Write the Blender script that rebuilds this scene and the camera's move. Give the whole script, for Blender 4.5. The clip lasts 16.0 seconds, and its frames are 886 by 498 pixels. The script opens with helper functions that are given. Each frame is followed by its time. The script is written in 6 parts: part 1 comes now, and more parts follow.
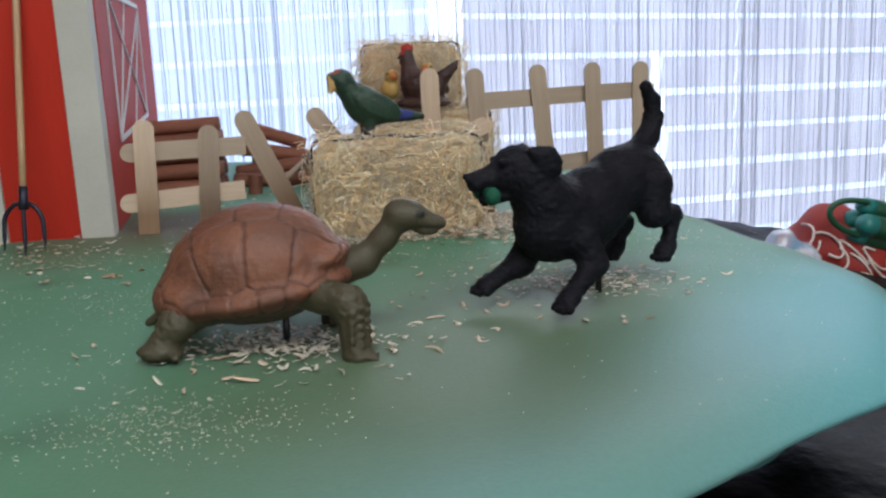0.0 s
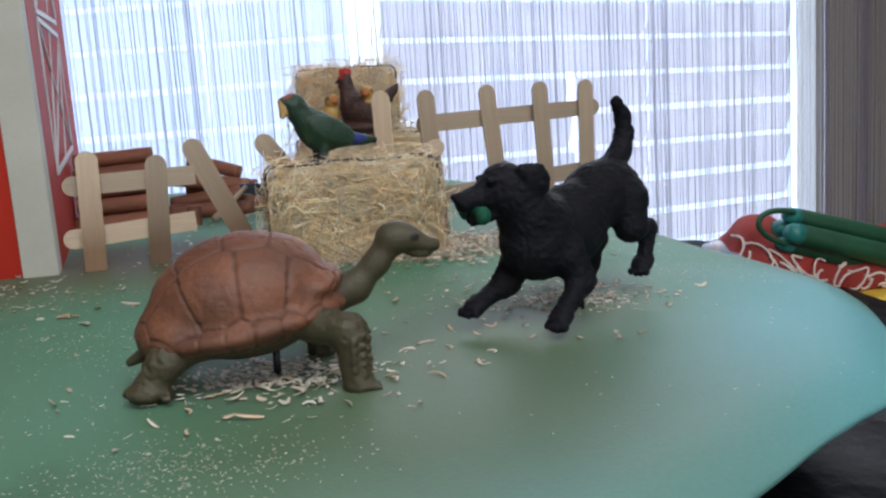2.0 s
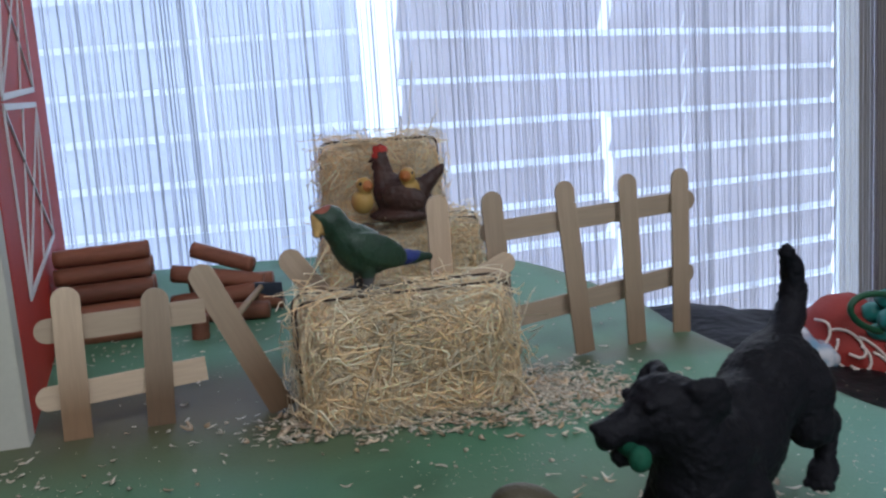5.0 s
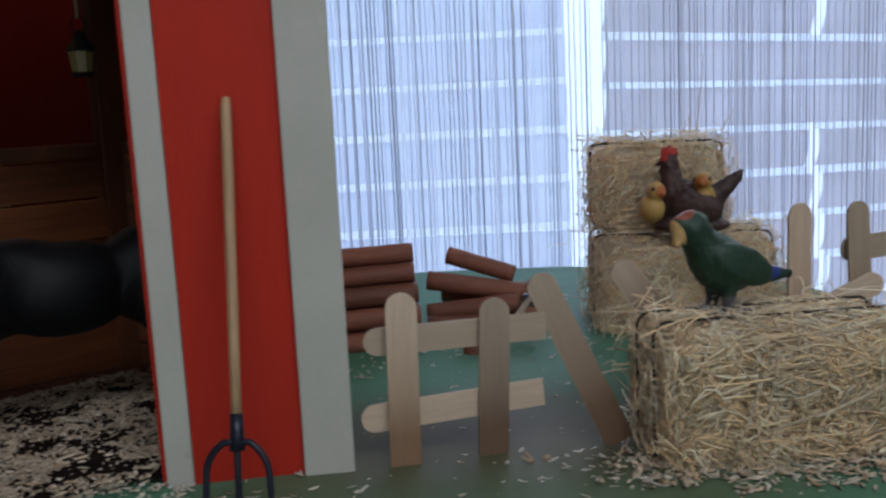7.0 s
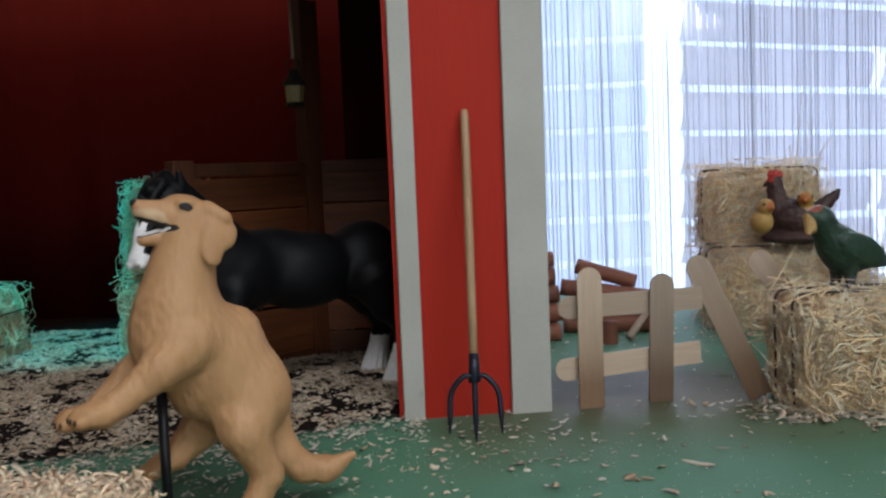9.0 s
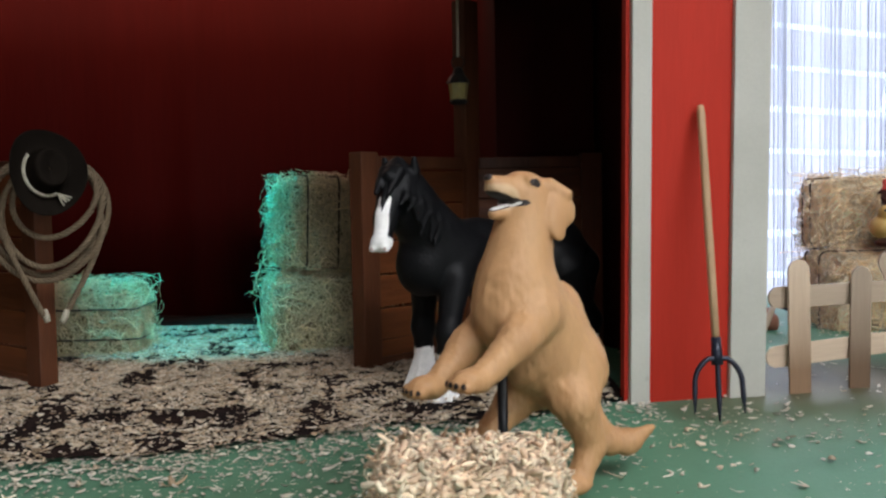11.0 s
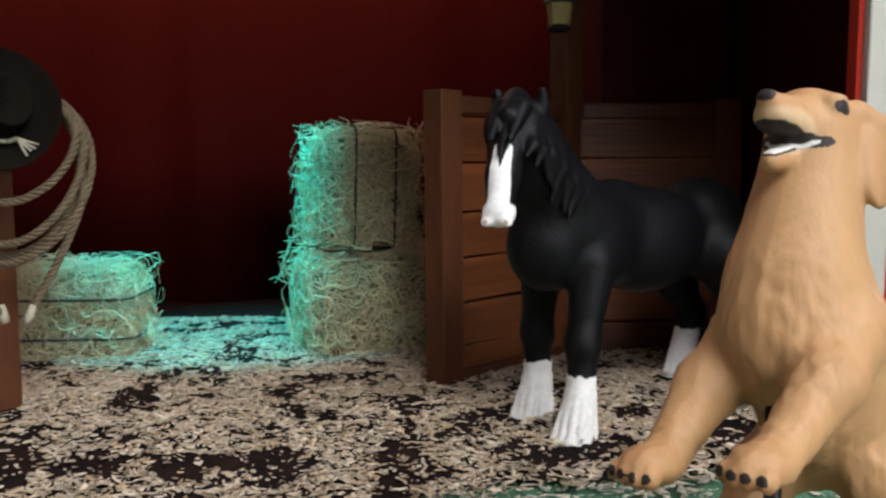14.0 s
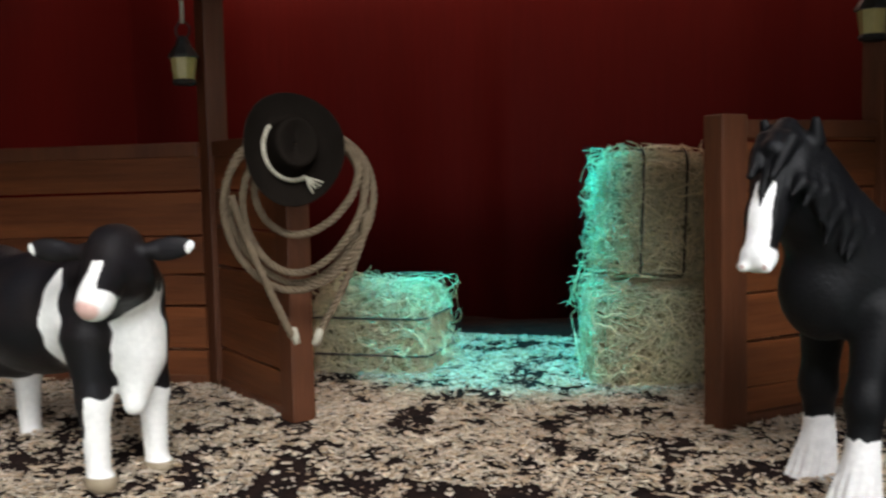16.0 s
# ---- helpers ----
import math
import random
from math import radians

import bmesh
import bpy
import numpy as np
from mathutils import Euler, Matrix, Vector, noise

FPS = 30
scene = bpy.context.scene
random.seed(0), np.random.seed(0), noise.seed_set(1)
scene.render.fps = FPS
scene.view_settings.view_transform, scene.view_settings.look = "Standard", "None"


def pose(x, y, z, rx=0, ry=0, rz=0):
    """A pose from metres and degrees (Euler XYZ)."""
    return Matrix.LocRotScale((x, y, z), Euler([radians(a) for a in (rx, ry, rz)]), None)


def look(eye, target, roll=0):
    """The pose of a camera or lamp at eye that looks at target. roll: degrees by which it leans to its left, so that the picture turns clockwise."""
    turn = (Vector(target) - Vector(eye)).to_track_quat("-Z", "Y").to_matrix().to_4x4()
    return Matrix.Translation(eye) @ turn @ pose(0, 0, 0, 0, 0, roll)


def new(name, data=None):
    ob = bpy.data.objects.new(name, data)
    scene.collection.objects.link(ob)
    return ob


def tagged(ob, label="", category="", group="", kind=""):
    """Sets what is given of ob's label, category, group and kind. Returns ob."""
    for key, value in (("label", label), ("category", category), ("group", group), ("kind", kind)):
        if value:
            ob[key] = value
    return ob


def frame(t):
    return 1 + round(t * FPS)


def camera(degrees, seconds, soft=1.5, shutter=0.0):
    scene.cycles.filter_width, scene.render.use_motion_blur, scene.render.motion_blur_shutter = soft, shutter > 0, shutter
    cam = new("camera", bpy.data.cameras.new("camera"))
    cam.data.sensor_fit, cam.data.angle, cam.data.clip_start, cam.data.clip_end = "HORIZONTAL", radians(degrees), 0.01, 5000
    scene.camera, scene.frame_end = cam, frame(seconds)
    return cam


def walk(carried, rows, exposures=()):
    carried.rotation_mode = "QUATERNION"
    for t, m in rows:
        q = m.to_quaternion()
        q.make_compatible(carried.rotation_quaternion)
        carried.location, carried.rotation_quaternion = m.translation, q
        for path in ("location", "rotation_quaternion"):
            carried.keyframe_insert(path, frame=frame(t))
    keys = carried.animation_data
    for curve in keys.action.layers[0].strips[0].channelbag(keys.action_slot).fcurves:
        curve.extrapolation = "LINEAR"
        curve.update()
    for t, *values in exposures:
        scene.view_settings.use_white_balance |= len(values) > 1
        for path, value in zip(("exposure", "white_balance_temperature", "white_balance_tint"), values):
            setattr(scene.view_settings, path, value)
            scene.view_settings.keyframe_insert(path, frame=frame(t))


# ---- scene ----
cam = camera(49.1, 16.0, soft=2.4, shutter=0.4)
PATH = [
    (0, (0.033, 0.004, 0.145), (-0.046, 1.966, -0.23), -2.4),
    (0.5, (0.024, 0.008, 0.144), (0.006, 1.975, -0.216), -2.6),
    (1, (0.007, 0.014, 0.143), (0.035, 1.983, -0.21), -2.8),
    (1.5, (-0.012, 0.019, 0.14), (0.063, 1.989, -0.197), -3.2),
    (2, (-0.021, 0.018, 0.143), (0.108, 1.986, -0.19), -3.7),
    (2.5, (-0.039, 0.034, 0.148), (0.097, 2.003, -0.177), -4.0),
    (3, (-0.045, 0.052, 0.158), (0.102, 2.019, -0.171), -4.2),
    (3.5, (-0.048, 0.084, 0.187), (0.1, 2.051, -0.143), -4.2),
    (3.7, (-0.047, 0.103, 0.204), (0.104, 2.071, -0.12), -4.3),
    (6, (-0.113, 0.284, 0.218), (-0.012, 2.256, -0.102), -2.5),
    (6.5, (-0.168, 0.304, 0.212), (-0.173, 2.283, -0.074), -3.2),
    (7, (-0.216, 0.308, 0.211), (-0.284, 2.286, -0.077), -2.6),
    (7.5, (-0.263, 0.294, 0.218), (-0.342, 2.269, -0.089), -2.8),
    (8, (-0.294, 0.251, 0.187), (-0.447, 2.228, -0.074), -3.1),
    (10.3, (-0.436, 0.091, 0.174), (-0.509, 2.087, 0.08), -1.2),
    (10.5, (-0.475, 0.1, 0.172), (-0.531, 2.097, 0.073), -1.3),
    (11, (-0.542, 0.127, 0.163), (-0.506, 2.123, 0.047), -1.1),
    (11.5, (-0.609, 0.168, 0.156), (-0.426, 2.154, 0.006), -0.7),
    (12, (-0.65, 0.215, 0.151), (-0.362, 2.186, -0.024), -0.7),
    (12.5, (-0.651, 0.256, 0.146), (-0.344, 2.224, -0.04), -0.3),
    (13, (-0.658, 0.305, 0.144), (-0.353, 2.272, -0.041), -0.3),
    (13.5, (-0.649, 0.334, 0.15), (-0.394, 2.31, -0.024), -0.6),
    (14, (-0.614, 0.351, 0.15), (-0.552, 2.343, -0.016), -0.6),
    (14.5, (-0.585, 0.363, 0.154), (-0.763, 2.347, -0.021), -0.4),
    (15, (-0.579, 0.382, 0.153), (-0.898, 2.349, -0.015), -1.8),
    (15.5, (-0.565, 0.38, 0.162), (-1.041, 2.315, -0.006), -1.0),
    (16, (-0.566, 0.368, 0.167), (-1.214, 2.254, 0.016), -1.3),
]
EXPOSURES = [(0, -0.1, 6400, 10), (3.5, -0.2, 6300, 10), (5.8, -0.75, 6000, 10), (7.5, -0.85, 6000, 10), (8.2, -0.65, 6100, 10), (10.3, 0.0, 6300, 10), (11.5, 0.40, 6400, 10), (13, 0.52, 6400, 10), (14, 0.60, 6400, 10), (16, 0.78, 6400, 10)]
walk(cam, [(t, look(eye, target, roll)) for t, eye, target, roll in PATH], EXPOSURES)

# ---- light ----
def lamp(name, kind, m, energy, color=(1, 1, 1), **more):
    data = bpy.data.lights.new(name, kind)
    data.energy, data.color = energy, color
    if kind == "AREA":
        data.shape, data.size, data.size_y = "RECTANGLE", more["size"], more["size_y"]
    if kind == "SPOT":
        data.spot_size, data.spot_blend, data.shadow_soft_size = radians(more["cone"]), more["blend"], more["soft"]
    ob = new(name, data)
    ob.matrix_world = m
    return ob


world = bpy.data.worlds.new("world")
scene.world = world
world.use_nodes = True
sky = world.node_tree.nodes.new("ShaderNodeTexSky")
sky.sky_type, sky.sun_disc, sky.sun_elevation, sky.sun_rotation = "NISHITA", False, radians(40), radians(10)
world.node_tree.links.new(sky.outputs[0], world.node_tree.nodes["Background"].inputs[0])
world.node_tree.nodes["Background"].inputs[1].default_value = 0.05

OUTSIDE = 2.08      # glow of the sky behind the blinds
# the window behind the viewer, the ceiling lights of the room, the teal stage lamp in the barn
lamp("rear_window_light", "AREA", look((1.0, -2.1, 0.55), (-0.3, 0.8, 0.0)), 27, (0.97, 0.98, 1.0), size=2.2, size_y=1.3)
lamp("ceiling_light_lamp", "AREA", look((0.12, -0.45, 1.52), (-0.25, 0.3, 0)), 45, (0.98, 0.99, 1.0), size=1.8, size_y=0.7)
lamp("window_daylight", "AREA", look((0.45, 1.70, 0.55), (0.1, 0.6, 0.0)), 5.5, (0.86, 0.91, 1.0), size=1.2, size_y=0.3)
lamp("teal_stage_lamp", "SPOT", look((-0.780, 0.970, 0.47), (-0.762, 1.165, 0.0)), 16, (0.0, 0.74, 0.90), cone=41, blend=0.8, soft=0.012)
# added fill strip under the roof, no visible source, brightens the red back cloth
lamp("back_cloth_fill", "AREA", look((-0.86, 1.275, 0.50), (-0.86, 1.385, 0.16)), 0.78, (1.0, 0.66, 0.5), size=0.78, size_y=0.03)


# ---- materials ----
def material(name, a, b=None, scale=20.0, rough=0.6, bump=0.0, bump_scale=300.0, metal=0.0, fine=0.25, vary="", mask=None, coat=0.0,
             translucent=0.0, stretch=(1, 1, 1), stain=None, spec=0.5, soft=False):
    """a to b by a large noise, fine grain on top; vary: ISLAND or OBJECT changes brightness from piece to piece; mask: [(attribute, colour)] mixed in."""
    m = bpy.data.materials.new(name)
    m.use_nodes = True
    t = m.node_tree
    p = t.nodes["Principled BSDF"]
    N, L = t.nodes.new, t.links.new
    co = N("ShaderNodeTexCoord")
    mp = N("ShaderNodeMapping")
    mp.inputs["Scale"].default_value = stretch
    L(co.outputs["Object"], mp.inputs[0])

    def tex(s, detail=4.0):
        n = N("ShaderNodeTexNoise")
        n.inputs["Scale"].default_value, n.inputs["Detail"].default_value = s, detail
        L(mp.outputs[0], n.inputs["Vector"])
        return n.outputs[0]

    def ramp(src, lo, hi):
        r = N("ShaderNodeMapRange")
        r.inputs[1].default_value, r.inputs[2].default_value = lo, hi
        L(src, r.inputs[0])
        return r.outputs[0]

    def mix(f, x, y, mode="MIX"):
        n = N("ShaderNodeMix")
        n.data_type, n.blend_type = "RGBA", mode
        for src, i in ((f, 0), (x, 6), (y, 7)):
            if hasattr(src, "links"):
                L(src, n.inputs[i])
            else:
                n.inputs[i].default_value = src if i == 0 else (*src, 1)
        return n.outputs[2]

    b = b or tuple(c * 0.8 for c in a)
    if vary == "ISLAND":
        own = N("ShaderNodeTexWhiteNoise")
        own.noise_dimensions = "1D"
        L(N("ShaderNodeNewGeometry").outputs["Random Per Island"], own.inputs["W"])
        col = mix(own.outputs["Value"], a, b)
    else:
        col = mix(ramp(tex(scale), 0.35, 0.65), a, b)
    if stain:
        col = mix(ramp(tex(stain[1], 6), stain[2], stain[2] + 0.12), col, stain[0])
    for attribute, colour in mask or ():
        n = N("ShaderNodeAttribute")
        n.attribute_name = attribute
        col = mix(ramp(n.outputs["Fac"], 0.0 if soft else 0.35, 1.0 if soft else 0.65), col, colour)
    grain = N("ShaderNodeMapRange")
    grain.inputs[3].default_value, grain.inputs[4].default_value = 1 - fine, 1 + fine
    L(tex(bump_scale * 0.7), grain.inputs[0])
    if vary:
        rnd = N("ShaderNodeNewGeometry").outputs["Random Per Island"] if vary == "ISLAND" else N("ShaderNodeObjectInfo").outputs["Random"]
        v = N("ShaderNodeMapRange")
        v.inputs[3].default_value, v.inputs[4].default_value = 0.70, 1.22
        L(rnd, v.inputs[0])
        mul = N("ShaderNodeMath")
        mul.operation = "MULTIPLY"
        L(grain.outputs[0], mul.inputs[0]), L(v.outputs[0], mul.inputs[1])
        g = mul.outputs[0]
    else:
        g = grain.outputs[0]
    hsv = N("ShaderNodeHueSaturation")
    L(g, hsv.inputs["Value"]), L(col, hsv.inputs["Color"])
    L(hsv.outputs[0], p.inputs["Base Color"])
    p.inputs["Roughness"].default_value, p.inputs["Metallic"].default_value = rough, metal
    p.inputs["Specular IOR Level"].default_value = spec
    p.inputs["Coat Weight"].default_value = coat
    if bump:
        bm = N("ShaderNodeBump")
        bm.inputs["Strength"].default_value, bm.inputs["Distance"].default_value = bump, 0.5 / bump_scale
        L(tex(bump_scale), bm.inputs["Height"])
        L(bm.outputs[0], p.inputs["Normal"])
    if translucent:
        tr = N("ShaderNodeBsdfTranslucent")
        L(hsv.outputs[0], tr.inputs[0])
        ms = N("ShaderNodeMixShader")
        ms.inputs[0].default_value = translucent
        L(p.outputs[0], ms.inputs[1]), L(tr.outputs[0], ms.inputs[2])
        L(ms.outputs[0], t.nodes["Material Output"].inputs[0])
    return m


def glowing(name, colour, strength):
    m = bpy.data.materials.new(name)
    m.use_nodes = True
    p = m.node_tree.nodes["Principled BSDF"]
    p.inputs["Base Color"].default_value = (*colour, 1)
    p.inputs["Emission Color"].default_value, p.inputs["Emission Strength"].default_value = (*colour, 1), strength
    return m


GREEN = material("green_foam_paint", (0.07219, 0.1915, 0.1098), (0.09098, 0.2104, 0.135), 5, 0.55, 0.25, 500, fine=0.10, spec=0.3, stain=((0.062, 0.150, 0.090), 9, 0.56),
                 mask=[("blue", (0.118, 0.325, 0.345)), ("brown", (0.09421, 0.1319, 0.07219)), ("soil_shade", (0.078, 0.058, 0.030))], soft=True)
RED = material("red_barn_paint", (0.39, 0.021, 0.0085), (0.30, 0.0160, 0.0075), 9, 0.6, 0.15, 400, fine=0.10, stretch=(1, 1, 0.12), spec=0.2)
# red of back cloth and inner walls, deepened for the shade inside the barn
RED_IN = material("shaded_red_cloth", (0.076, 0.004, 0.00288), (0.056, 0.0032, 0.00256), 5, 0.7, 0.25, 250, fine=0.15, stretch=(1, 1, 0.08), spec=0.08)
CREAM = material("cream_barn_trim", (0.425, 0.415, 0.365), (0.370, 0.362, 0.312), 12, 0.55, 0.12, 500, fine=0.06, stain=((0.316, 0.316, 0.2661), 60, 0.70))
WHITE = material("white_paint", (0.6, 0.6, 0.6), (0.5625, 0.5625, 0.57), 20, 0.5, 0.1, 500, fine=0.05)
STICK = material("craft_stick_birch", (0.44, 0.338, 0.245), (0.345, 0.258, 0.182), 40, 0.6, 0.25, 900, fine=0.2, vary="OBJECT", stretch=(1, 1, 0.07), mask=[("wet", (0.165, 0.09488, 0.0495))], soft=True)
LOG = material("cinnamon_log", (0.215, 0.078, 0.042), (0.155, 0.055, 0.031), 60, 0.65, 0.5, 700, fine=0.25, vary="OBJECT", stretch=(0.15, 1, 1))
STRAW = material("wood_wool_straw", (0.98, 0.74, 0.42), (1.0, 0.94, 0.76), 60, 0.5, 0, 500, fine=0.1, vary="ISLAND", translucent=0.3)
# bale core, its colour darkened to give shadowed gaps between the strands
STRAW_CORE = material("shaded_wood_wool", (0.70, 0.47, 0.22), (0.48, 0.30, 0.13), 150, 0.8, 0.9, 500, fine=0.5)
HAY = material("meadow_hay", (0.62, 0.54, 0.31), (0.84, 0.73, 0.49), 60, 0.6, 0, 500, fine=0.15, vary="ISLAND", translucent=0.2)
# hay core, likewise darker than the stems to paint shade between them
HAY_CORE = material("shaded_hay", (0.182, 0.154, 0.07), (0.238, 0.182, 0.091), 150, 0.8, 0.9, 500, fine=0.5)
SHAVE = material("pine_shavings", (0.80, 0.70, 0.56), (0.50, 0.35, 0.21), 40, 0.6, 0, 600, fine=0.15, vary="ISLAND", translucent=0.1)
SHAVE_PALE = material("pale_pine_shavings", (0.7125, 0.6675, 0.5775), (0.675, 0.585, 0.45), 40, 0.6, 0, 600, fine=0.12, vary="ISLAND", translucent=0.1)
FLAKE = material("cream_wood_flakes", (0.95, 0.82, 0.60), (0.84, 0.58, 0.38), 40, 0.6, 0, 600, fine=0.15, vary="ISLAND", translucent=0.15)
SOIL = material("dark_barn_floor", (0.010, 0.007, 0.007), (0.022, 0.013, 0.011), 60, 0.85, 0.8, 400, fine=0.4, spec=0.05)
TWINE = material("dark_twine", (0.05, 0.035, 0.025), None, 100, 0.8, 0.4, 1500)
# barn red with the shade of the interior put into its colour
SHADED_RED = material("shaded_red_board", (0.040, 0.0040, 0.0030), (0.028, 0.0030, 0.0026), 8, 0.7, 0.25, 250, fine=0.15, stretch=(1, 1, 0.08), spec=0.08)
STALL = material("stained_stall_wood", (0.155, 0.048, 0.0145), (0.070, 0.0210, 0.0070), 30, 0.5, 0.5, 300, fine=0.45, vary="OBJECT", stretch=(0.10, 0.10, 1.6), spec=0.3, stain=((0.035, 0.011, 0.0045), 55, 0.62))
STALL_POST = material("stained_post_wood", (0.100, 0.0325, 0.0120), (0.062, 0.020, 0.0080), 30, 0.55, 0.4, 500, fine=0.3, stretch=(1, 1, 0.1), spec=0.3)
SHELL = material("tortoise_figure", (0.172, 0.063, 0.031), (0.108, 0.041, 0.022), 45, 0.6, 0.45, 500, fine=0.16,
                 mask=[("groove", (0.060, 0.024, 0.015)), ("skin", (0.048, 0.039, 0.0185)), ("dark", (0.015, 0.0135, 0.0105))], soft=True)
BLACK_FUR = material("black_dog_figure", (0.0052, 0.0052, 0.0076), (0.0072, 0.0070, 0.0098), 60, 0.65, 0.7, 420, fine=0.3, stretch=(0.5, 1, 1), spec=0.14, mask=[("gloss", (0.01, 0.07, 0.04))])
GOLD_FUR = material("golden_dog_figure", (0.465, 0.2587, 0.1162), (0.39, 0.2025, 0.08625), 30, 0.6, 0.35, 420, fine=0.10, stretch=(1, 1, 0.4),
                    mask=[("pale", (0.54, 0.375, 0.225)), ("dark", (0.015, 0.009, 0.0075)), ("white", (0.6375, 0.615, 0.585))])
HORSE = material("black_horse_figure", (0.0032, 0.0032, 0.0040), (0.0055, 0.0055, 0.0062), 40, 0.5, 0.35, 420, fine=0.2, spec=0.16, mask=[("white", (0.80, 0.78, 0.76)), ("pink", (0.5, 0.36, 0.32))])
COW = material("pied_cow_figure", (0.0060, 0.0055, 0.0070), (0.010, 0.0075, 0.0075), 40, 0.5, 0.25, 420, fine=0.15, spec=0.2, mask=[("white", (0.82, 0.80, 0.76)), ("pink", (0.62, 0.33, 0.27)), ("hoof", (0.30, 0.24, 0.16))])
HEN = material("brown_hen_figure", (0.030, 0.013, 0.011), (0.048, 0.019, 0.013), 60, 0.6, 0.5, 500, fine=0.3, mask=[("red", (0.32, 0.02, 0.012)), ("white", (0.7, 0.66, 0.6))])
CHICK = material("yellow_chick_figure", (0.403, 0.26, 0.0715), (0.3575, 0.2145, 0.0585), 80, 0.6, 0.4, 600, fine=0.15, mask=[("dark", (0.013, 0.00975, 0.0065)), ("orange", (0.325, 0.104, 0.0195))])
PARROT = material("green_parrot_figure", (0.011, 0.040, 0.019), (0.007, 0.026, 0.015), 50, 0.55, 0.6, 450, fine=0.3,
                  mask=[("blue", (0.015, 0.03, 0.16)), ("red", (0.22, 0.06, 0.035)), ("beak", (0.52, 0.33, 0.13)), ("grey", (0.06, 0.06, 0.065))])
ROD = material("black_steel_rod", (0.02, 0.02, 0.022), None, 50, 0.4, 0, 300, metal=0.6)
IRON = material("black_fork_iron", (0.014, 0.016, 0.03), None, 50, 0.35, 0.2, 600, metal=0.4)
HANDLE = material("turned_fork_handle", (0.39, 0.2475, 0.135), (0.3375, 0.2025, 0.105), 60, 0.5, 0.2, 700, stretch=(1, 1, 0.06))
AXE = material("blued_axe_steel", (0.05, 0.06, 0.085), None, 40, 0.4, 0.1, 400, metal=0.7)
ROPE = material("sisal_rope", (0.138, 0.098, 0.056), (0.100, 0.069, 0.039), 150, 0.75, 0.5, 900, fine=0.25)
FELT = material("black_hat_felt", (0.0100, 0.0078, 0.0062), None, 60, 1.0, 0.3, 900, spec=0.0)
CORD = material("pale_hat_cord", (0.42, 0.38, 0.29), None, 200, 0.75, 0.5, 1200)
LANTERN_GLASS = material("yellowed_lantern_glass", (0.3, 0.252, 0.096), (0.252, 0.204, 0.072), 60, 0.3, 0, 300)
LANTERN_IRON = material("dark_lantern_iron", (0.03, 0.028, 0.025), None, 60, 0.55, 0.3, 500, metal=0.5)
SLAT = material("pale_blind_slat", (0.84, 0.85, 0.89), (0.80, 0.81, 0.86), 6, 0.5, 0.05, 100, fine=0.03, translucent=0.92)
SLAT_B = material("beige_blind_slat", (0.80, 0.765, 0.78), (0.74, 0.705, 0.72), 6, 0.5, 0.05, 100, fine=0.03, translucent=0.88)
SHEER = material("sheer_blind_band", (0.7998, 0.8084, 0.8342), (0.774, 0.7826, 0.817), 6, 0.6, 0.05, 100, fine=0.02, translucent=0.93)
STRING = material("white_curtain_string", (0.94, 0.94, 0.95), (0.86, 0.86, 0.90), 3, 0.7, 0.1, 200, fine=0.04, vary="ISLAND", translucent=0.9)
STRING_D = material("mauve_curtain_string", (0.36, 0.31, 0.33), (0.28, 0.24, 0.27), 3, 0.7, 0.2, 200, fine=0.08, vary="ISLAND", translucent=0.3)
PLASTIC = material("black_plastic_sheet", (0.004, 0.004, 0.005), None, 10, 0.45, 0.3, 30, fine=0.2, spec=0.09)
WALL = material("painted_room_wall", (0.62, 0.58, 0.54), (0.58, 0.54, 0.5), 2, 0.8, 0.1, 150, fine=0.04)
CEIL = material("white_ceiling_paint", (0.8, 0.8, 0.78), (0.76, 0.76, 0.74), 2, 0.85, 0.1, 150, fine=0.03)
CARPET = material("grey_carpet", (0.16, 0.14, 0.13), (0.2, 0.17, 0.15), 8, 0.9, 0.4, 200, fine=0.3)
RED_CLOTH = material("red_printed_fabric", (0.2812, 0.01969, 0.01238), (0.2363, 0.01688, 0.01125), 10, 0.7, 0.3, 300, fine=0.1)
YELLOW = material("yellow_cloth", (0.75, 0.50, 0.05), (0.68, 0.44, 0.04), 10, 0.7, 0.3, 300)
GREEN_BAG = material("dark_green_nylon", (0.008, 0.075, 0.030), (0.006, 0.055, 0.024), 20, 0.5, 0.25, 300, fine=0.12)
TEAL_CAP = material("teal_plastic_cap", (0.02, 0.20, 0.18), None, 20, 0.4, 0, 300)
BACKDROP = glowing("bright_sky_backdrop", (0.67, 0.81, 1.0), OUTSIDE)
FOIL = material("iridescent_wrap", (0.4125, 0.3375, 0.375), (0.15, 0.315, 0.45), 22, 0.15, 0.4, 60, fine=0.1, stain=((0.5625, 0.5625, 0.6), 30, 0.55), coat=0.6)
PRINT = material("white_fabric_print", (0.72, 0.60, 0.54), None, 50, 0.7, 0, 300)


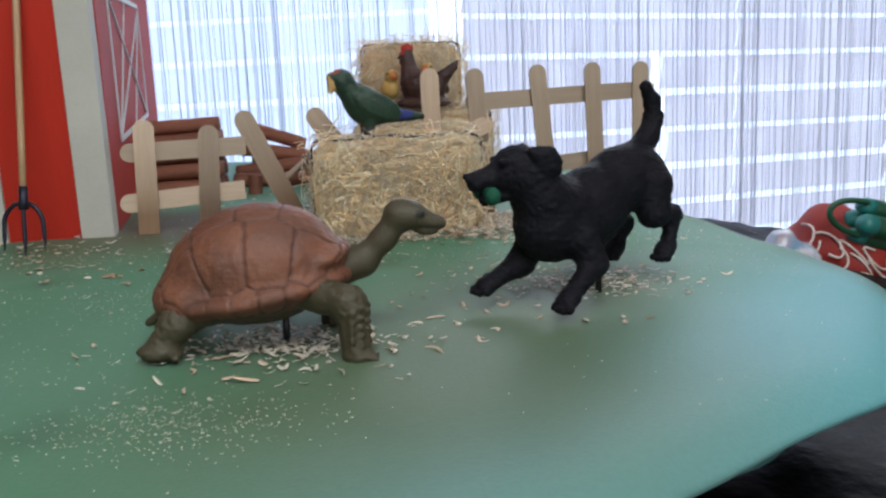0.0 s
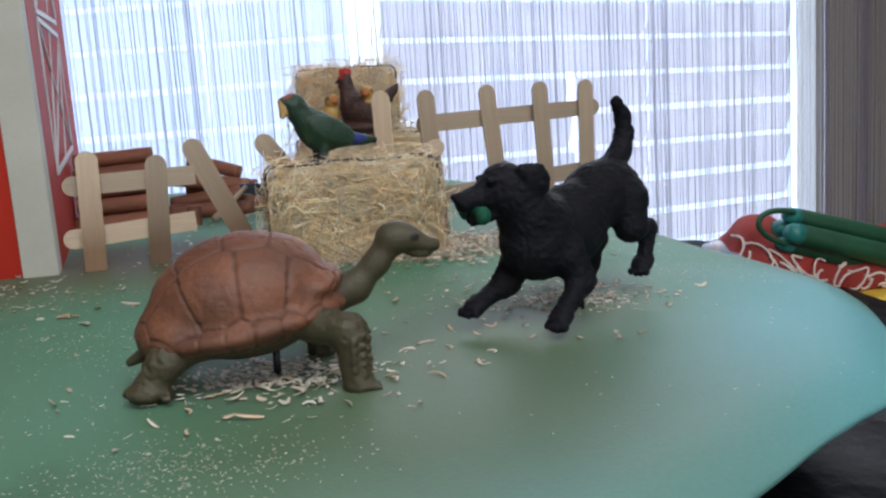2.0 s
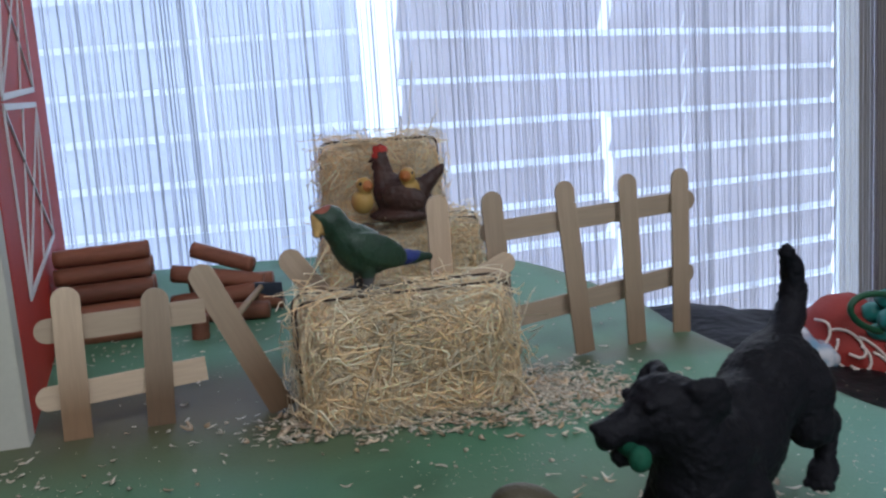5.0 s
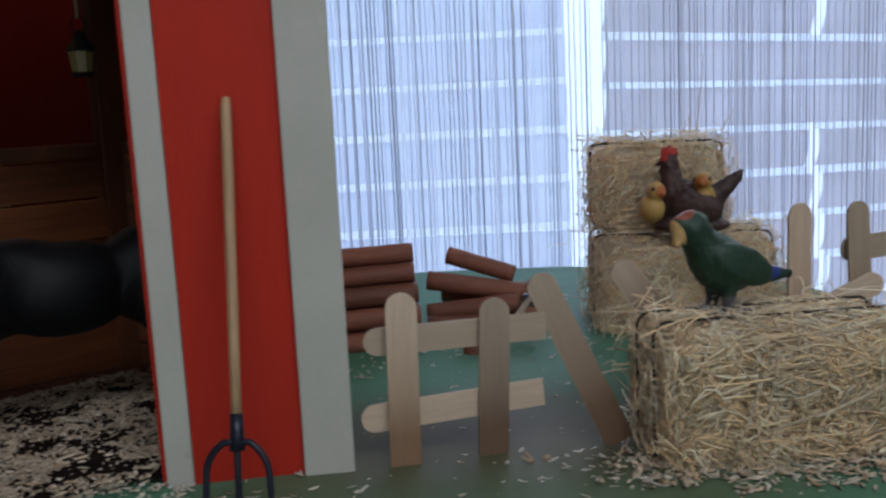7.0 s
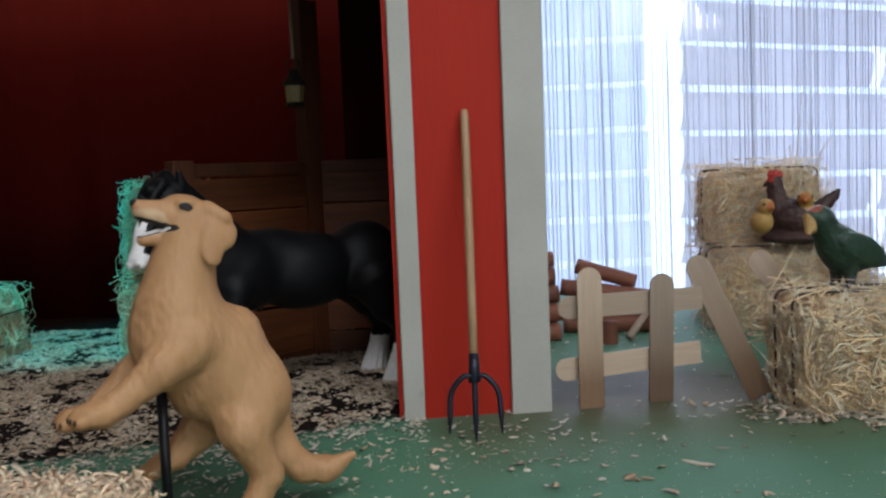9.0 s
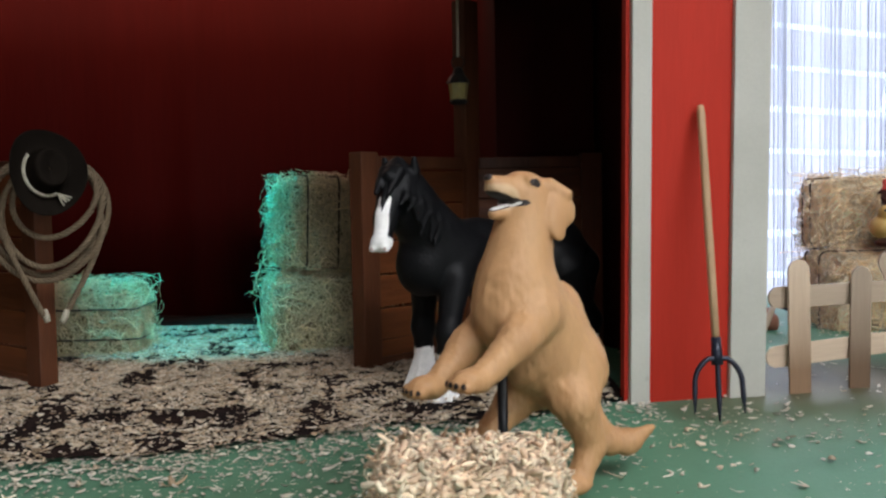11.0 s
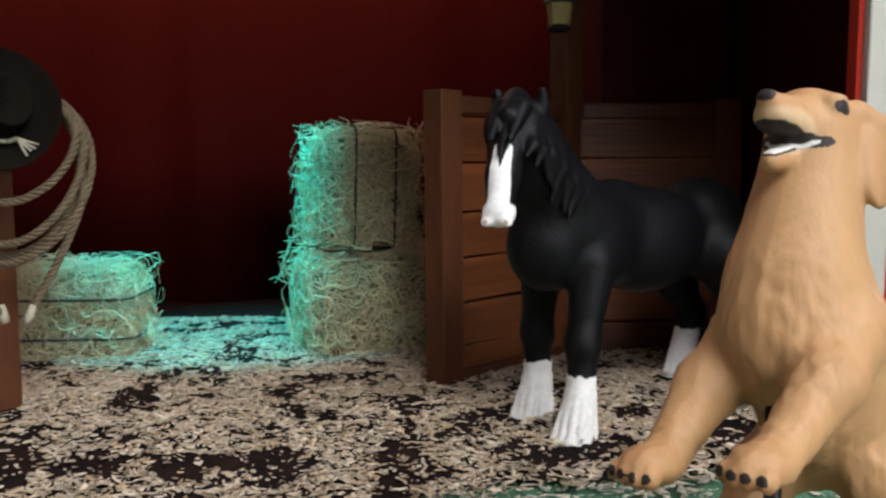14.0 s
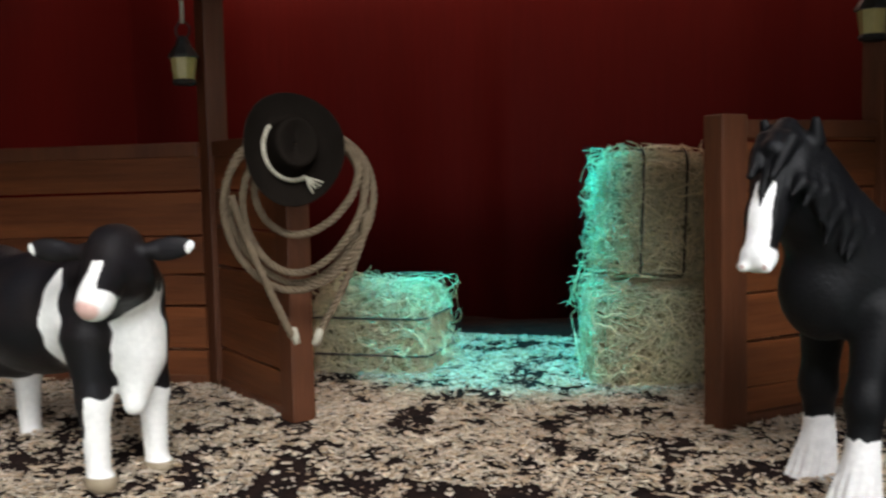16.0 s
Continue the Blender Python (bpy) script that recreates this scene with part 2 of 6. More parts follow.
# ---- mesh helpers ----
def mesh_of(name, verts, faces, mat, smooth=False, attributes=None):
    me = bpy.data.meshes.new(name)
    if isinstance(faces, np.ndarray):
        k = faces.shape[1]
        me.vertices.add(len(verts))
        me.vertices.foreach_set("co", np.asarray(verts, np.float32).ravel())
        me.loops.add(faces.size)
        me.loops.foreach_set("vertex_index", faces.ravel().astype(np.int32))
        me.polygons.add(len(faces))
        me.polygons.foreach_set("loop_start", np.arange(0, faces.size, k, dtype=np.int32))
        me.update(calc_edges=True)
    else:
        me.from_pydata([tuple(v) for v in verts], [], [tuple(int(i) for i in f) for f in faces])
    me.materials.append(mat)
    if smooth:
        me.polygons.foreach_set("use_smooth", [True] * len(me.polygons))
    for key, values in (attributes or {}).items():
        me.attributes.new(key, "FLOAT", "POINT").data.foreach_set("value", np.asarray(values, dtype=np.float32))
    me.update()
    return me


def thing(name, label, category, m=None, group="", kind=""):
    ob = new(name)
    if m is not None:
        ob.matrix_world = m
    return tagged(ob, label, category, group, kind)


def put(name, me, parent=None, m=None, label="", category="", group="", kind=""):
    ob = new(name, me)
    if parent is not None:
        ob.parent = parent
    if m is not None:
        ob.matrix_basis = m
    return tagged(ob, label, category, group, kind)


def box_data(lo, hi, bevel=0.0):
    bm = bmesh.new()
    bmesh.ops.create_cube(bm, size=1)
    for v in bm.verts:
        v.co = Vector([(lo[i] + hi[i]) / 2 + v.co[i] * (hi[i] - lo[i]) for i in range(3)])
    if bevel:
        bmesh.ops.bevel(bm, geom=bm.edges[:], offset=bevel, segments=2, affect="EDGES", profile=0.6)
    v = [tuple(x.co) for x in bm.verts]
    bm.verts.index_update()
    f = [[x.index for x in g.verts] for g in bm.faces]
    bm.free()
    return v, f


def box(name, lo, hi, mat, parent=None, bevel=0.0, m=None, **tags):
    v, f = box_data(lo, hi, bevel)
    return put(name, mesh_of(name, v, f, mat), parent, m, **tags)


def tube_data(path, radii, sides=8, caps=True):
    """A tube along a path, with a radius at each point."""
    P = np.asarray(path, float)
    R = np.broadcast_to(np.asarray(radii, float), (len(P),))
    T = np.gradient(P, axis=0)
    T /= np.linalg.norm(T, axis=1)[:, None] + 1e-12
    up = np.array([0.0, 0, 1]) if abs(T[0][2]) < 0.9 else np.array([1.0, 0, 0])
    verts, faces = [], []
    u = np.cross(T[0], up)
    for i in range(len(P)):
        u = u - T[i] * (u @ T[i])
        u /= np.linalg.norm(u) + 1e-12
        w = np.cross(T[i], u)
        for k in range(sides):
            a = 2 * math.pi * k / sides
            verts.append(P[i] + R[i] * (math.cos(a) * u + math.sin(a) * w))
    for i in range(len(P) - 1):
        for k in range(sides):
            a, b = i * sides + k, i * sides + (k + 1) % sides
            faces.append((a, b, b + sides, a + sides))
    if caps:
        faces.append(tuple(range(sides))[::-1])
        faces.append(tuple(range((len(P) - 1) * sides, len(P) * sides)))
    return verts, faces


def join(*datas):
    verts, faces = [], []
    for v, f in datas:
        n = len(verts)
        verts += list(v)
        faces += [[i + n for i in g] for g in f]
    return verts, faces


def tube(name, path, radii, mat, parent=None, sides=10, **tags):
    v, f = tube_data(path, radii, sides)
    return put(name, mesh_of(name, v, f, mat, True), parent, **tags)


def lathe_data(profile, sides=20):
    verts, faces = [], []
    for r, z in profile:
        for k in range(sides):
            a = 2 * math.pi * k / sides
            verts.append((r * math.cos(a), r * math.sin(a), z))
    for i in range(len(profile) - 1):
        for k in range(sides):
            a, b = i * sides + k, i * sides + (k + 1) % sides
            faces.append((a, b, b + sides, a + sides))
    faces.append(tuple(range(sides))[::-1])
    faces.append(tuple(range((len(profile) - 1) * sides, len(profile) * sides)))
    return verts, faces


def ribbons(centres, normals, widths, thick):
    """Many thin strands at once. centres: (n, s, 3); normals: (n, 3) or (n, s, 3)."""
    C = np.asarray(centres)
    n, s, _ = C.shape
    T = np.gradient(C, axis=1)
    T /= np.linalg.norm(T, axis=2, keepdims=True) + 1e-12
    Nn = np.asarray(normals)
    Nn = np.repeat(Nn[:, None], s, 1) if Nn.ndim == 2 else Nn
    B = np.cross(T, Nn)
    B /= np.linalg.norm(B, axis=2, keepdims=True) + 1e-12
    Nn = np.cross(B, T)
    W = np.asarray(widths).reshape(n, -1, 1) * np.array([0.55] + [1.0] * (s - 2) + [0.45]).reshape(1, s, 1)
    th = np.asarray(thick).reshape(-1, 1, 1)
    V = np.stack([C + B * W / 2, C - B * W / 2, C + Nn * th], 2).reshape(-1, 3)
    base = (np.arange(n) * s * 3)[:, None, None, None] + (np.arange(s - 1) * 3)[None, :, None, None]
    quad = np.array([[0, 1, 4, 3], [1, 2, 5, 4], [2, 0, 3, 5]])[None, None]
    return V, (base + quad).reshape(-1, 4)


# ---- soft bodies: smooth unions of round cones and ellipsoids, meshed as one skin ----
def cone(a, b, ra, rb=None, k=None):
    return ("cone", np.array(a, float), np.array(b, float), ra, ra if rb is None else rb, k)


def egg(c, r, turn=(0, 0, 0), k=None):
    return ("egg", np.array(c, float), np.array(r, float), np.array(Euler([radians(x) for x in turn]).to_matrix()), None, k)


def skin(prims, h=0.0013, k=0.006):
    pts, big = [], 0
    for p in prims:
        if p[0] == "cone":
            for c, r in ((p[1], p[3]), (p[2], p[4])):
                pts += [c - r, c + r]
        else:
            e = np.abs(p[3]) @ p[2]
            pts += [p[1] - e, p[1] + e]
    lo, hi = np.min(pts, 0) - 4 * h - k, np.max(pts, 0) + 4 * h + k
    n = np.ceil((hi - lo) / h).astype(int) + 1
    F = np.full(n, 1.0, np.float32)
    for p in prims:
        kk = p[5] if p[5] is not None else k
        if p[0] == "cone":
            q = np.stack([p[1] - p[3], p[1] + p[3], p[2] - p[4], p[2] + p[4]])
        else:
            e = np.abs(p[3]) @ p[2]
            q = np.stack([p[1] - e, p[1] + e])
        i0 = np.clip(((q.min(0) - 3 * kk - 3 * h - lo) / h).astype(int), 0, n - 1)
        i1 = np.clip(((q.max(0) + 3 * kk + 3 * h - lo) / h).astype(int) + 1, 1, n)
        sl = tuple(slice(a, b) for a, b in zip(i0, i1))
        g = np.stack(np.meshgrid(*[lo[i] + h * np.arange(i0[i], i1[i]) for i in range(3)], indexing="ij"), -1).astype(np.float32)
        if p[0] == "cone":
            d = p[2] - p[1]
            t = np.clip(((g - p[1]) @ d) / (d @ d + 1e-12), 0, 1)
            v = np.linalg.norm(g - p[1] - t[..., None] * d, axis=-1) - (p[3] + (p[4] - p[3]) * t)
        else:
            l = (g - p[1]) @ p[3]
            k0 = np.linalg.norm(l / p[2], axis=-1)
            k1 = np.linalg.norm(l / (p[2] ** 2), axis=-1) + 1e-9
            v = k0 * (k0 - 1) / k1
        old = F[sl]
        w = np.clip(0.5 + 0.5 * (v - old) / kk, 0, 1)
        F[sl] = v + (old - v) * w - kk * w * (1 - w)
    # surface nets
    inside = F < 0
    cells = np.zeros(n - 1, int)
    for dx in (0, 1):
        for dy in (0, 1):
            for dz in (0, 1):
                cells += inside[dx:n[0] - 1 + dx, dy:n[1] - 1 + dy, dz:n[2] - 1 + dz]
    act = (cells > 0) & (cells < 8)
    idx = np.full(n - 1, -1, int)
    idx[act] = np.arange(act.sum())
    I = np.argwhere(act)
    acc, cnt = np.zeros((len(I), 3)), np.zeros(len(I))
    corner = [(a, b, c) for a in (0, 1) for b in (0, 1) for c in (0, 1)]
    for a in corner:
        for ax in range(3):
            if a[ax] == 0:
                b = list(a)
                b[ax] = 1
                fa = F[tuple((I + a).T)].astype(float)
                fb = F[tuple((I + b).T)].astype(float)
                ch = (fa < 0) != (fb < 0)
                t = np.where(ch, fa / np.where(ch, fa - fb, 1), 0)
                pos = np.array(a)[None] + np.zeros((len(I), 3))
                pos[:, ax] += t
                acc[ch] += pos[ch]
                cnt[ch] += 1
    V = lo + h * (I + acc / cnt[:, None])
    faces = []
    for ax in range(3):
        o = [(1, 2), (2, 0), (0, 1)][ax]
        A = inside.take(range(n[ax] - 1), ax)
        B = inside.take(range(1, n[ax]), ax)
        for sel, flip in ((A & ~B, False), (~A & B, True)):
            E = np.argwhere(sel)
            E = E[(E[:, o[0]] > 0) & (E[:, o[1]] > 0)]
            quad = []
            for s, t in ((0, 0), (1, 0), (1, 1), (0, 1)):
                c = E.copy()
                c[:, o[0]] -= s
                c[:, o[1]] -= t
                quad.append(idx[tuple(c.T)])
            q = np.stack(quad, 1)
            faces.append(q[:, ::-1] if flip else q)
    return V, np.concatenate(faces)


def near(V, c, r, soft=0.3, scale=(1, 1, 1)):
    """1 inside an ellipsoid round c, 0 outside."""
    d = np.linalg.norm((V - np.array(c)) / (np.array(r) * np.ones(3)), axis=1)
    return np.clip((1 - d) / soft + 0.5, 0, 1)


def lumps(V, scale, seed=0.0):
    return np.array([noise.noise(Vector(v) * scale + Vector((seed, seed * 0.7, -seed))) for v in V])


def figure(name, data, mat, m, label, category, attributes, rough=0.0, scale=150):
    V, F = data
    V = np.array(V)
    if rough:
        me = mesh_of(name, V, F, mat)
        nor = np.zeros(len(V) * 3)
        me.vertices.foreach_get("normal", nor)
        V = V + nor.reshape(-1, 3) * (rough * lumps(V, scale))[:, None]
        bpy.data.meshes.remove(me)
    return put(name, mesh_of(name, V, F, mat, True, attributes), None, m, label, category)


# ---- the green base and the room ----
def step(a, b, x):
    t = np.clip((x - a) / (b - a), 0, 1)
    return t * t * (3 - 2 * t)


def ground_z(x, y):
    return -0.013 + 0.021 * step(0.60, 0.88, y) - 0.2 * np.maximum(0, x - 0.03) ** 2 - 0.006 * step(-0.5, -0.75, x) * step(0.9, 0.75, y) - 0.009 * step(-0.22, -0.12, x) * step(0.70, 0.80, y) * step(1.05, 0.95, y)


def build_ground():
    rim = [(0.338, 0.745), (0.322, 0.797), (0.288, 0.850), (0.268, 0.925), (0.245, 0.985), (0.215, 1.06), (0.200, 1.20), (0.12, 1.42), (-0.06, 1.53), (-0.36, 1.54), (-0.8, 1.50), (-1.25, 1.42), (-1.42, 1.1),
           (-1.45, 0.7), (-1.25, 0.36), (-0.8, 0.25), (-0.3, 0.25), (-0.05, 0.262), (0.04, 0.312), (0.120, 0.380), (0.176, 0.436), (0.210, 0.467), (0.252, 0.508), (0.303, 0.600), (0.330, 0.675)]
    c = np.array((-0.45, 0.85))
    R = []
    n = len(rim)
    for i in range(n):
        p = [np.array(rim[(i + j) % n]) for j in (-1, 0, 1, 2)]
        for s in range(10):
            t = s / 10
            R.append(0.5 * (2 * p[1] + (p[2] - p[0]) * t + (2 * p[0] - 5 * p[1] + 4 * p[2] - p[3]) * t * t + (3 * p[1] - p[0] - 3 * p[2] + p[3]) * t ** 3))
    R = np.array(R)
    S = len(R)
    verts, faces, blue, brown = [(c[0], c[1], float(ground_z(c[0], c[1])))], [], [0], [0]
    rings = np.concatenate([np.linspace(0.04, 0.86, 40), np.linspace(0.88, 1.0, 14)])
    for f in rings:
        for q in R:
            p = c + (q - c) * f
            d = np.linalg.norm((q - p))
            drop = 0.012 * max(0, 1 - d / 0.04) ** 2.2
            z = float(ground_z(p[0], p[1])) - drop + 0.0015 * noise.noise(Vector((p[0] * 9, p[1] * 9, 0)))
            verts.append((p[0], p[1], z))
    for out, down in ((0.002, 0.002), (0.002, 0.005), (-0.004, 0.009), (-0.03, 0.012), (-0.06, 0.05)):
        for i, q in enumerate(R):
            w = (q - c) / np.linalg.norm(q - c)
            p = q + w * out
            verts.append((p[0], p[1], float(ground_z(q[0], q[1])) - 0.012 - down))
    V = np.array(verts)
    x, y = V[:, 0], V[:, 1]
    wob = np.array([noise.noise(Vector((a * 5, b * 5, 3))) for a, b in zip(x, y)])
    blue = np.clip(1.0 * step(-0.06, 0.16, x + 0.10 * wob - 0.55 * (y - 0.45)) * step(0.95, 0.6, y) + 0.45 * step(0.25, 0.33, x), 0, 1)
    brown = np.clip(0.95 * step(0.34, 0.02, np.abs(y - 0.50 - 0.35 * x + 0.06 * wob)) * step(0.24, 0.02, np.abs(x - 0.03)) + 0.5 * step(0.75, 0.60, y) * step(-0.35, -0.55, x) + 0.9 * step(0.10, 0.02, np.abs(y - 0.88)) * step(-0.3, -0.2, x) * step(0.05, -0.1, x)
                    + 0.8 * step(0.11, 0.02, np.abs(y - 0.82 - 0.15 * (x + 0.25) + 0.03 * wob)) * step(-0.40, -0.32, x) * step(0.0, -0.12, x) + 0.8 * step(0.06, 0.0, np.abs(x - 0.27 - 0.3 * (0.95 - y))), 0, 0.9)
    # brown soil along the fences, plus shadow pools painted under tortoise and black dog
    soil_shade = np.clip(0.85 * step(0.13, 0.03, np.abs(y - 0.90 - 0.18 * (x + 0.25) + 0.02 * wob)) * step(-0.36, -0.28, x) * step(-0.06, -0.16, x) + 0.7 * step(0.05, 0.0, np.abs(y - 0.925 - 0.32 * x)) * step(-0.1, 0.0, x)
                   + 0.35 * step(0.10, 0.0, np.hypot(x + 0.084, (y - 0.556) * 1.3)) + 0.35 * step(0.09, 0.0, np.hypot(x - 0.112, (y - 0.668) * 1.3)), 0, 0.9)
    rows = len(rings) + 5
    for k in range(S):
        faces.append((0, 1 + k, 1 + (k + 1) % S))
    for i in range(rows - 1):
        for k in range(S):
            a, b = 1 + i * S + k, 1 + i * S + (k + 1) % S
            faces.append((a, a + S, b + S, b))
    me = mesh_of("ground", verts, faces, GREEN, True, {"blue": blue, "brown": brown, "soil_shade": soil_shade})
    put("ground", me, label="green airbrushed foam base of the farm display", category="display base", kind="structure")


def build_room():
    box("floor", (-3, -2.4, -0.92), (3.4, 3.6, -0.88), CARPET, label="grey carpeted floor of the room", category="floor", kind="structure")
    box("ceiling", (-3, -2.4, 1.6), (3.4, 3.6, 1.65), CEIL, label="white painted ceiling", category="ceiling", kind="structure")
    box("wall_west", (-3.05, -2.4, -0.88), (-3, 3.6, 1.6), WALL, label="plain painted room wall", category="wall", kind="structure")
    box("wall_east", (3.4, -2.4, -0.88), (3.45, 3.6, 1.6), WALL, label="plain painted room wall", category="wall", kind="structure")
    for n, lo, hi in (("wall_south", (-3, -2.45, -0.88), (-0.1, -2.4, 1.6)), ("wall_south_east", (2.1, -2.45, -0.88), (3.4, -2.4, 1.6)),
                      ("wall_south_sill", (-0.1, -2.45, -0.88), (2.1, -2.4, -0.1)), ("wall_south_head", (-0.1, -2.45, 1.2), (2.1, -2.4, 1.6))):
        box(n, lo, hi, WALL, label="plain painted wall round the rear window", category="wall", kind="structure")
    # window wall: a straight stretch, then one that runs back to the right
    turn = 25.0
    a = thing("wall_north", "painted wall round the wide bright window", "wall", pose(0, 2.03, 0), kind="structure")
    box("sill_wall", (-3, 0, -0.88), (0.0, 0.06, -0.45), WALL, a)
    box("head_wall", (-3, 0, 1.3), (0.0, 0.06, 1.6), WALL, a)
    box("side_wall", (-3, 0, -0.45), (-1.25, 0.06, 1.3), WALL, a)
    b = thing("wall_north_east", "painted wall round the wide bright window", "wall", pose(0, 2.03, 0, 0, 0, turn), kind="structure")
    box("sill_wall", (0.0, 0, -0.88), (1.30, 0.06, -0.6), WALL, b)
    box("head_wall", (0.0, 0, 1.3), (1.30, 0.06, 1.6), WALL, b)
    box("side_wall", (1.30, 0, -0.88), (3.9, 0.06, 1.6), WALL, b)
    for m, w in ((pose(0, 2.25, 0), (-1.6, 0.1)), (pose(0, 2.25, 0, 0, 0, turn), (-0.05, 1.75))):
        v = [(w[0], 0, -1), (w[1], 0, -1), (w[1], 0, 1.5), (w[0], 0, 1.5)]
        put("backdrop", mesh_of("backdrop", v, [(0, 1, 2, 3)], BACKDROP), None, m, "bright overcast sky outside the window", "sky", kind="structure")


def build_blinds():
    pitch = 0.0815
    for m, x0, x1, cord, mat, tilt, holes in ((pose(0, 1.96, 0), -1.22, -0.052, -0.33, SLAT, 0.4, ()),
                                             (pose(0, 1.96, 0, 0, 0, 25.0), 0.006, 1.15, 0.68, SLAT_B, -1.0, {12: 0.470, 9: 0.464, 8: 0.472, 7: 0.482, 6: 0.494})):
        blind = thing("window_blind", "wide pale slatted window blind, closed, bright from behind", "window blind", m @ pose(0, 0, 0, 0, -tilt, 0), "window blinds")
        for i in range(24):
            z = -0.62 + i * pitch + 0.001 * random.uniform(-1, 1) + (0.012 if mat is SLAT else 0)
            spans = [(x0, cord - 0.0012), (cord + 0.0012, x1)]
            if i in holes:
                spans = [(x0, holes[i] - 0.013), (holes[i] + 0.013, cord - 0.0012), (cord + 0.0012, x1)]
            datas = []
            for a, b in spans:
                v, f = [], []
                for k in range(7):
                    s = k / 6 - 0.5
                    zz, yy = s * (pitch - 0.0125), 0.012 * s + 0.006 * (1 - 4 * s * s)
                    v += [(a, -yy, z + zz), (b, -yy, z + zz)]
                n = len(v)
                v += [(p[0], p[1] + 0.0012, p[2]) for p in v]
                for k in range(6):
                    f += [(2 * k, 2 * k + 1, 2 * k + 3, 2 * k + 2), (n + 2 * k + 2, n + 2 * k + 3, n + 2 * k + 1, n + 2 * k)]
                datas.append((v, f))
            v, f = join(*datas)
            put("slat", mesh_of("slat", v, f, mat), blind)
            h = (pitch - 0.0125) / 2 - 0.001
            gaps = ((x0, holes[i] - 0.012), (holes[i] + 0.012, x1)) if i in holes else ((x0, x1),)
            v, f = join(*[([(a, 0.007, z + h), (b, 0.007, z + h), (b, 0.006, z + pitch - h), (a, 0.006, z + pitch - h)], [(0, 1, 2, 3)]) for a, b in gaps])
            put("sheer_band", mesh_of("sheer_band", v, f, SHEER), blind)
        box("head_rail", (x0, -0.02, 1.33), (x1, 0.02, 1.37), WHITE, blind)

    def strings(name, m, x0, x1, step_, mat, parent, wave=0.012):
        n = int((x1 - x0) / step_)
        xs = x0 + (np.arange(n) + np.random.uniform(-0.45, 0.45, n)) * step_
        zs = np.linspace(-0.8, 1.32, 6)
        C = np.zeros((n, 6, 3))
        C[:, :, 0] = xs[:, None] + np.random.normal(0, 0.0012, (n, 6))
        C[:, :, 1] = wave * np.sin(xs * 46)[:, None] + np.random.normal(0, 0.004, n)[:, None]
        C[:, :, 2] = zs
        V, F = ribbons(C, np.tile([0.0, -1, 0], (n, 1)), np.random.uniform(0.0011, 0.0034, n), 0.0011)
        put(name, mesh_of(name, V, F, mat), parent, m, kind="stuff")

    cur = thing("string_curtain", "white string curtain hanging before the bright blinds", "curtain", pose(0, 1.86, 0), "string curtains")
    strings("fringe", None, -1.25, -0.02, 0.0074, STRING, cur)
    tube("curtain_rail", [(-1.3, 0, 1.34), (0.0, 0, 1.34)], 0.01, WHITE, cur)
    cur = thing("string_curtain", "white string curtain hanging before the beige blinds", "curtain", pose(0, 1.86, 0, 0, 0, 25), "string curtains")
    strings("fringe", None, -0.01, 1.21, 0.0066, STRING, cur)
    tube("curtain_rail", [(0.0, 0, 1.34), (1.2, 0, 1.34)], 0.01, WHITE, cur)
    cur = thing("string_curtain", "mauve grey string curtain gathered before the wall", "curtain", pose(0, 1.86, 0, 0, 0, 25), "string curtains")
    strings("fringe", None, 1.225, 2.6, 0.0032, STRING_D, cur, 0.03)
    tube("curtain_rail", [(1.2, 0, 1.34), (2.6, 0, 1.34)], 0.01, WHITE, cur)


def build_table():
    # black plastic over the table, sagging and wrinkled where it leaves the green base
    n, m_ = 90, 70
    V, F = [], []
    for j in range(m_):
        for i in range(n):
            x, y = -1.6 + 2.25 * i / (n - 1), 0.05 + 1.6 * j / (m_ - 1)
            w = noise.noise(Vector((x * 6 + y * 3, y * 5, 1))) * 0.012 + abs(noise.noise(Vector((x * 14, y * 14 + x * 8, 4)))) * 0.012
            V.append((x, y, -0.135 + w - 0.10 * max(0, 0.32 - y) - 0.2 * max(0, x - 0.42)))
    for j in range(m_ - 1):
        for i in range(n - 1):
            a = j * n + i
            F.append((a, a + 1, a + n + 1, a + n))
    t = thing("table", "table covered with glossy black plastic sheet", "table", pose(0, 0, 0))
    ob = put("cover", mesh_of("cover", V, F, PLASTIC, True), t, label="wrinkled black plastic sheet")
    sol = ob.modifiers.new("thickness", "SOLIDIFY")
    sol.thickness = 0.002
    box("tabletop", (-1.55, 0.12, -0.20), (0.48, 1.62, -0.168), STALL_POST, t, 0.003)
    for x in (-1.5, 0.42):
        for y in (0.18, 1.56):
            box("leg", (x - 0.03, y - 0.03, -0.88), (x + 0.03, y + 0.03, -0.20), STALL_POST, t, 0.003)


build_ground()
build_room()
build_blinds()
build_table()


# ---- the barn ----
def floor_edge(x):
    """Front edge of the littered barn floor."""
    return 0.747 + 0.042 * step(-0.80, -0.52, x) + 0.040 * step(-0.50, -0.40, x)


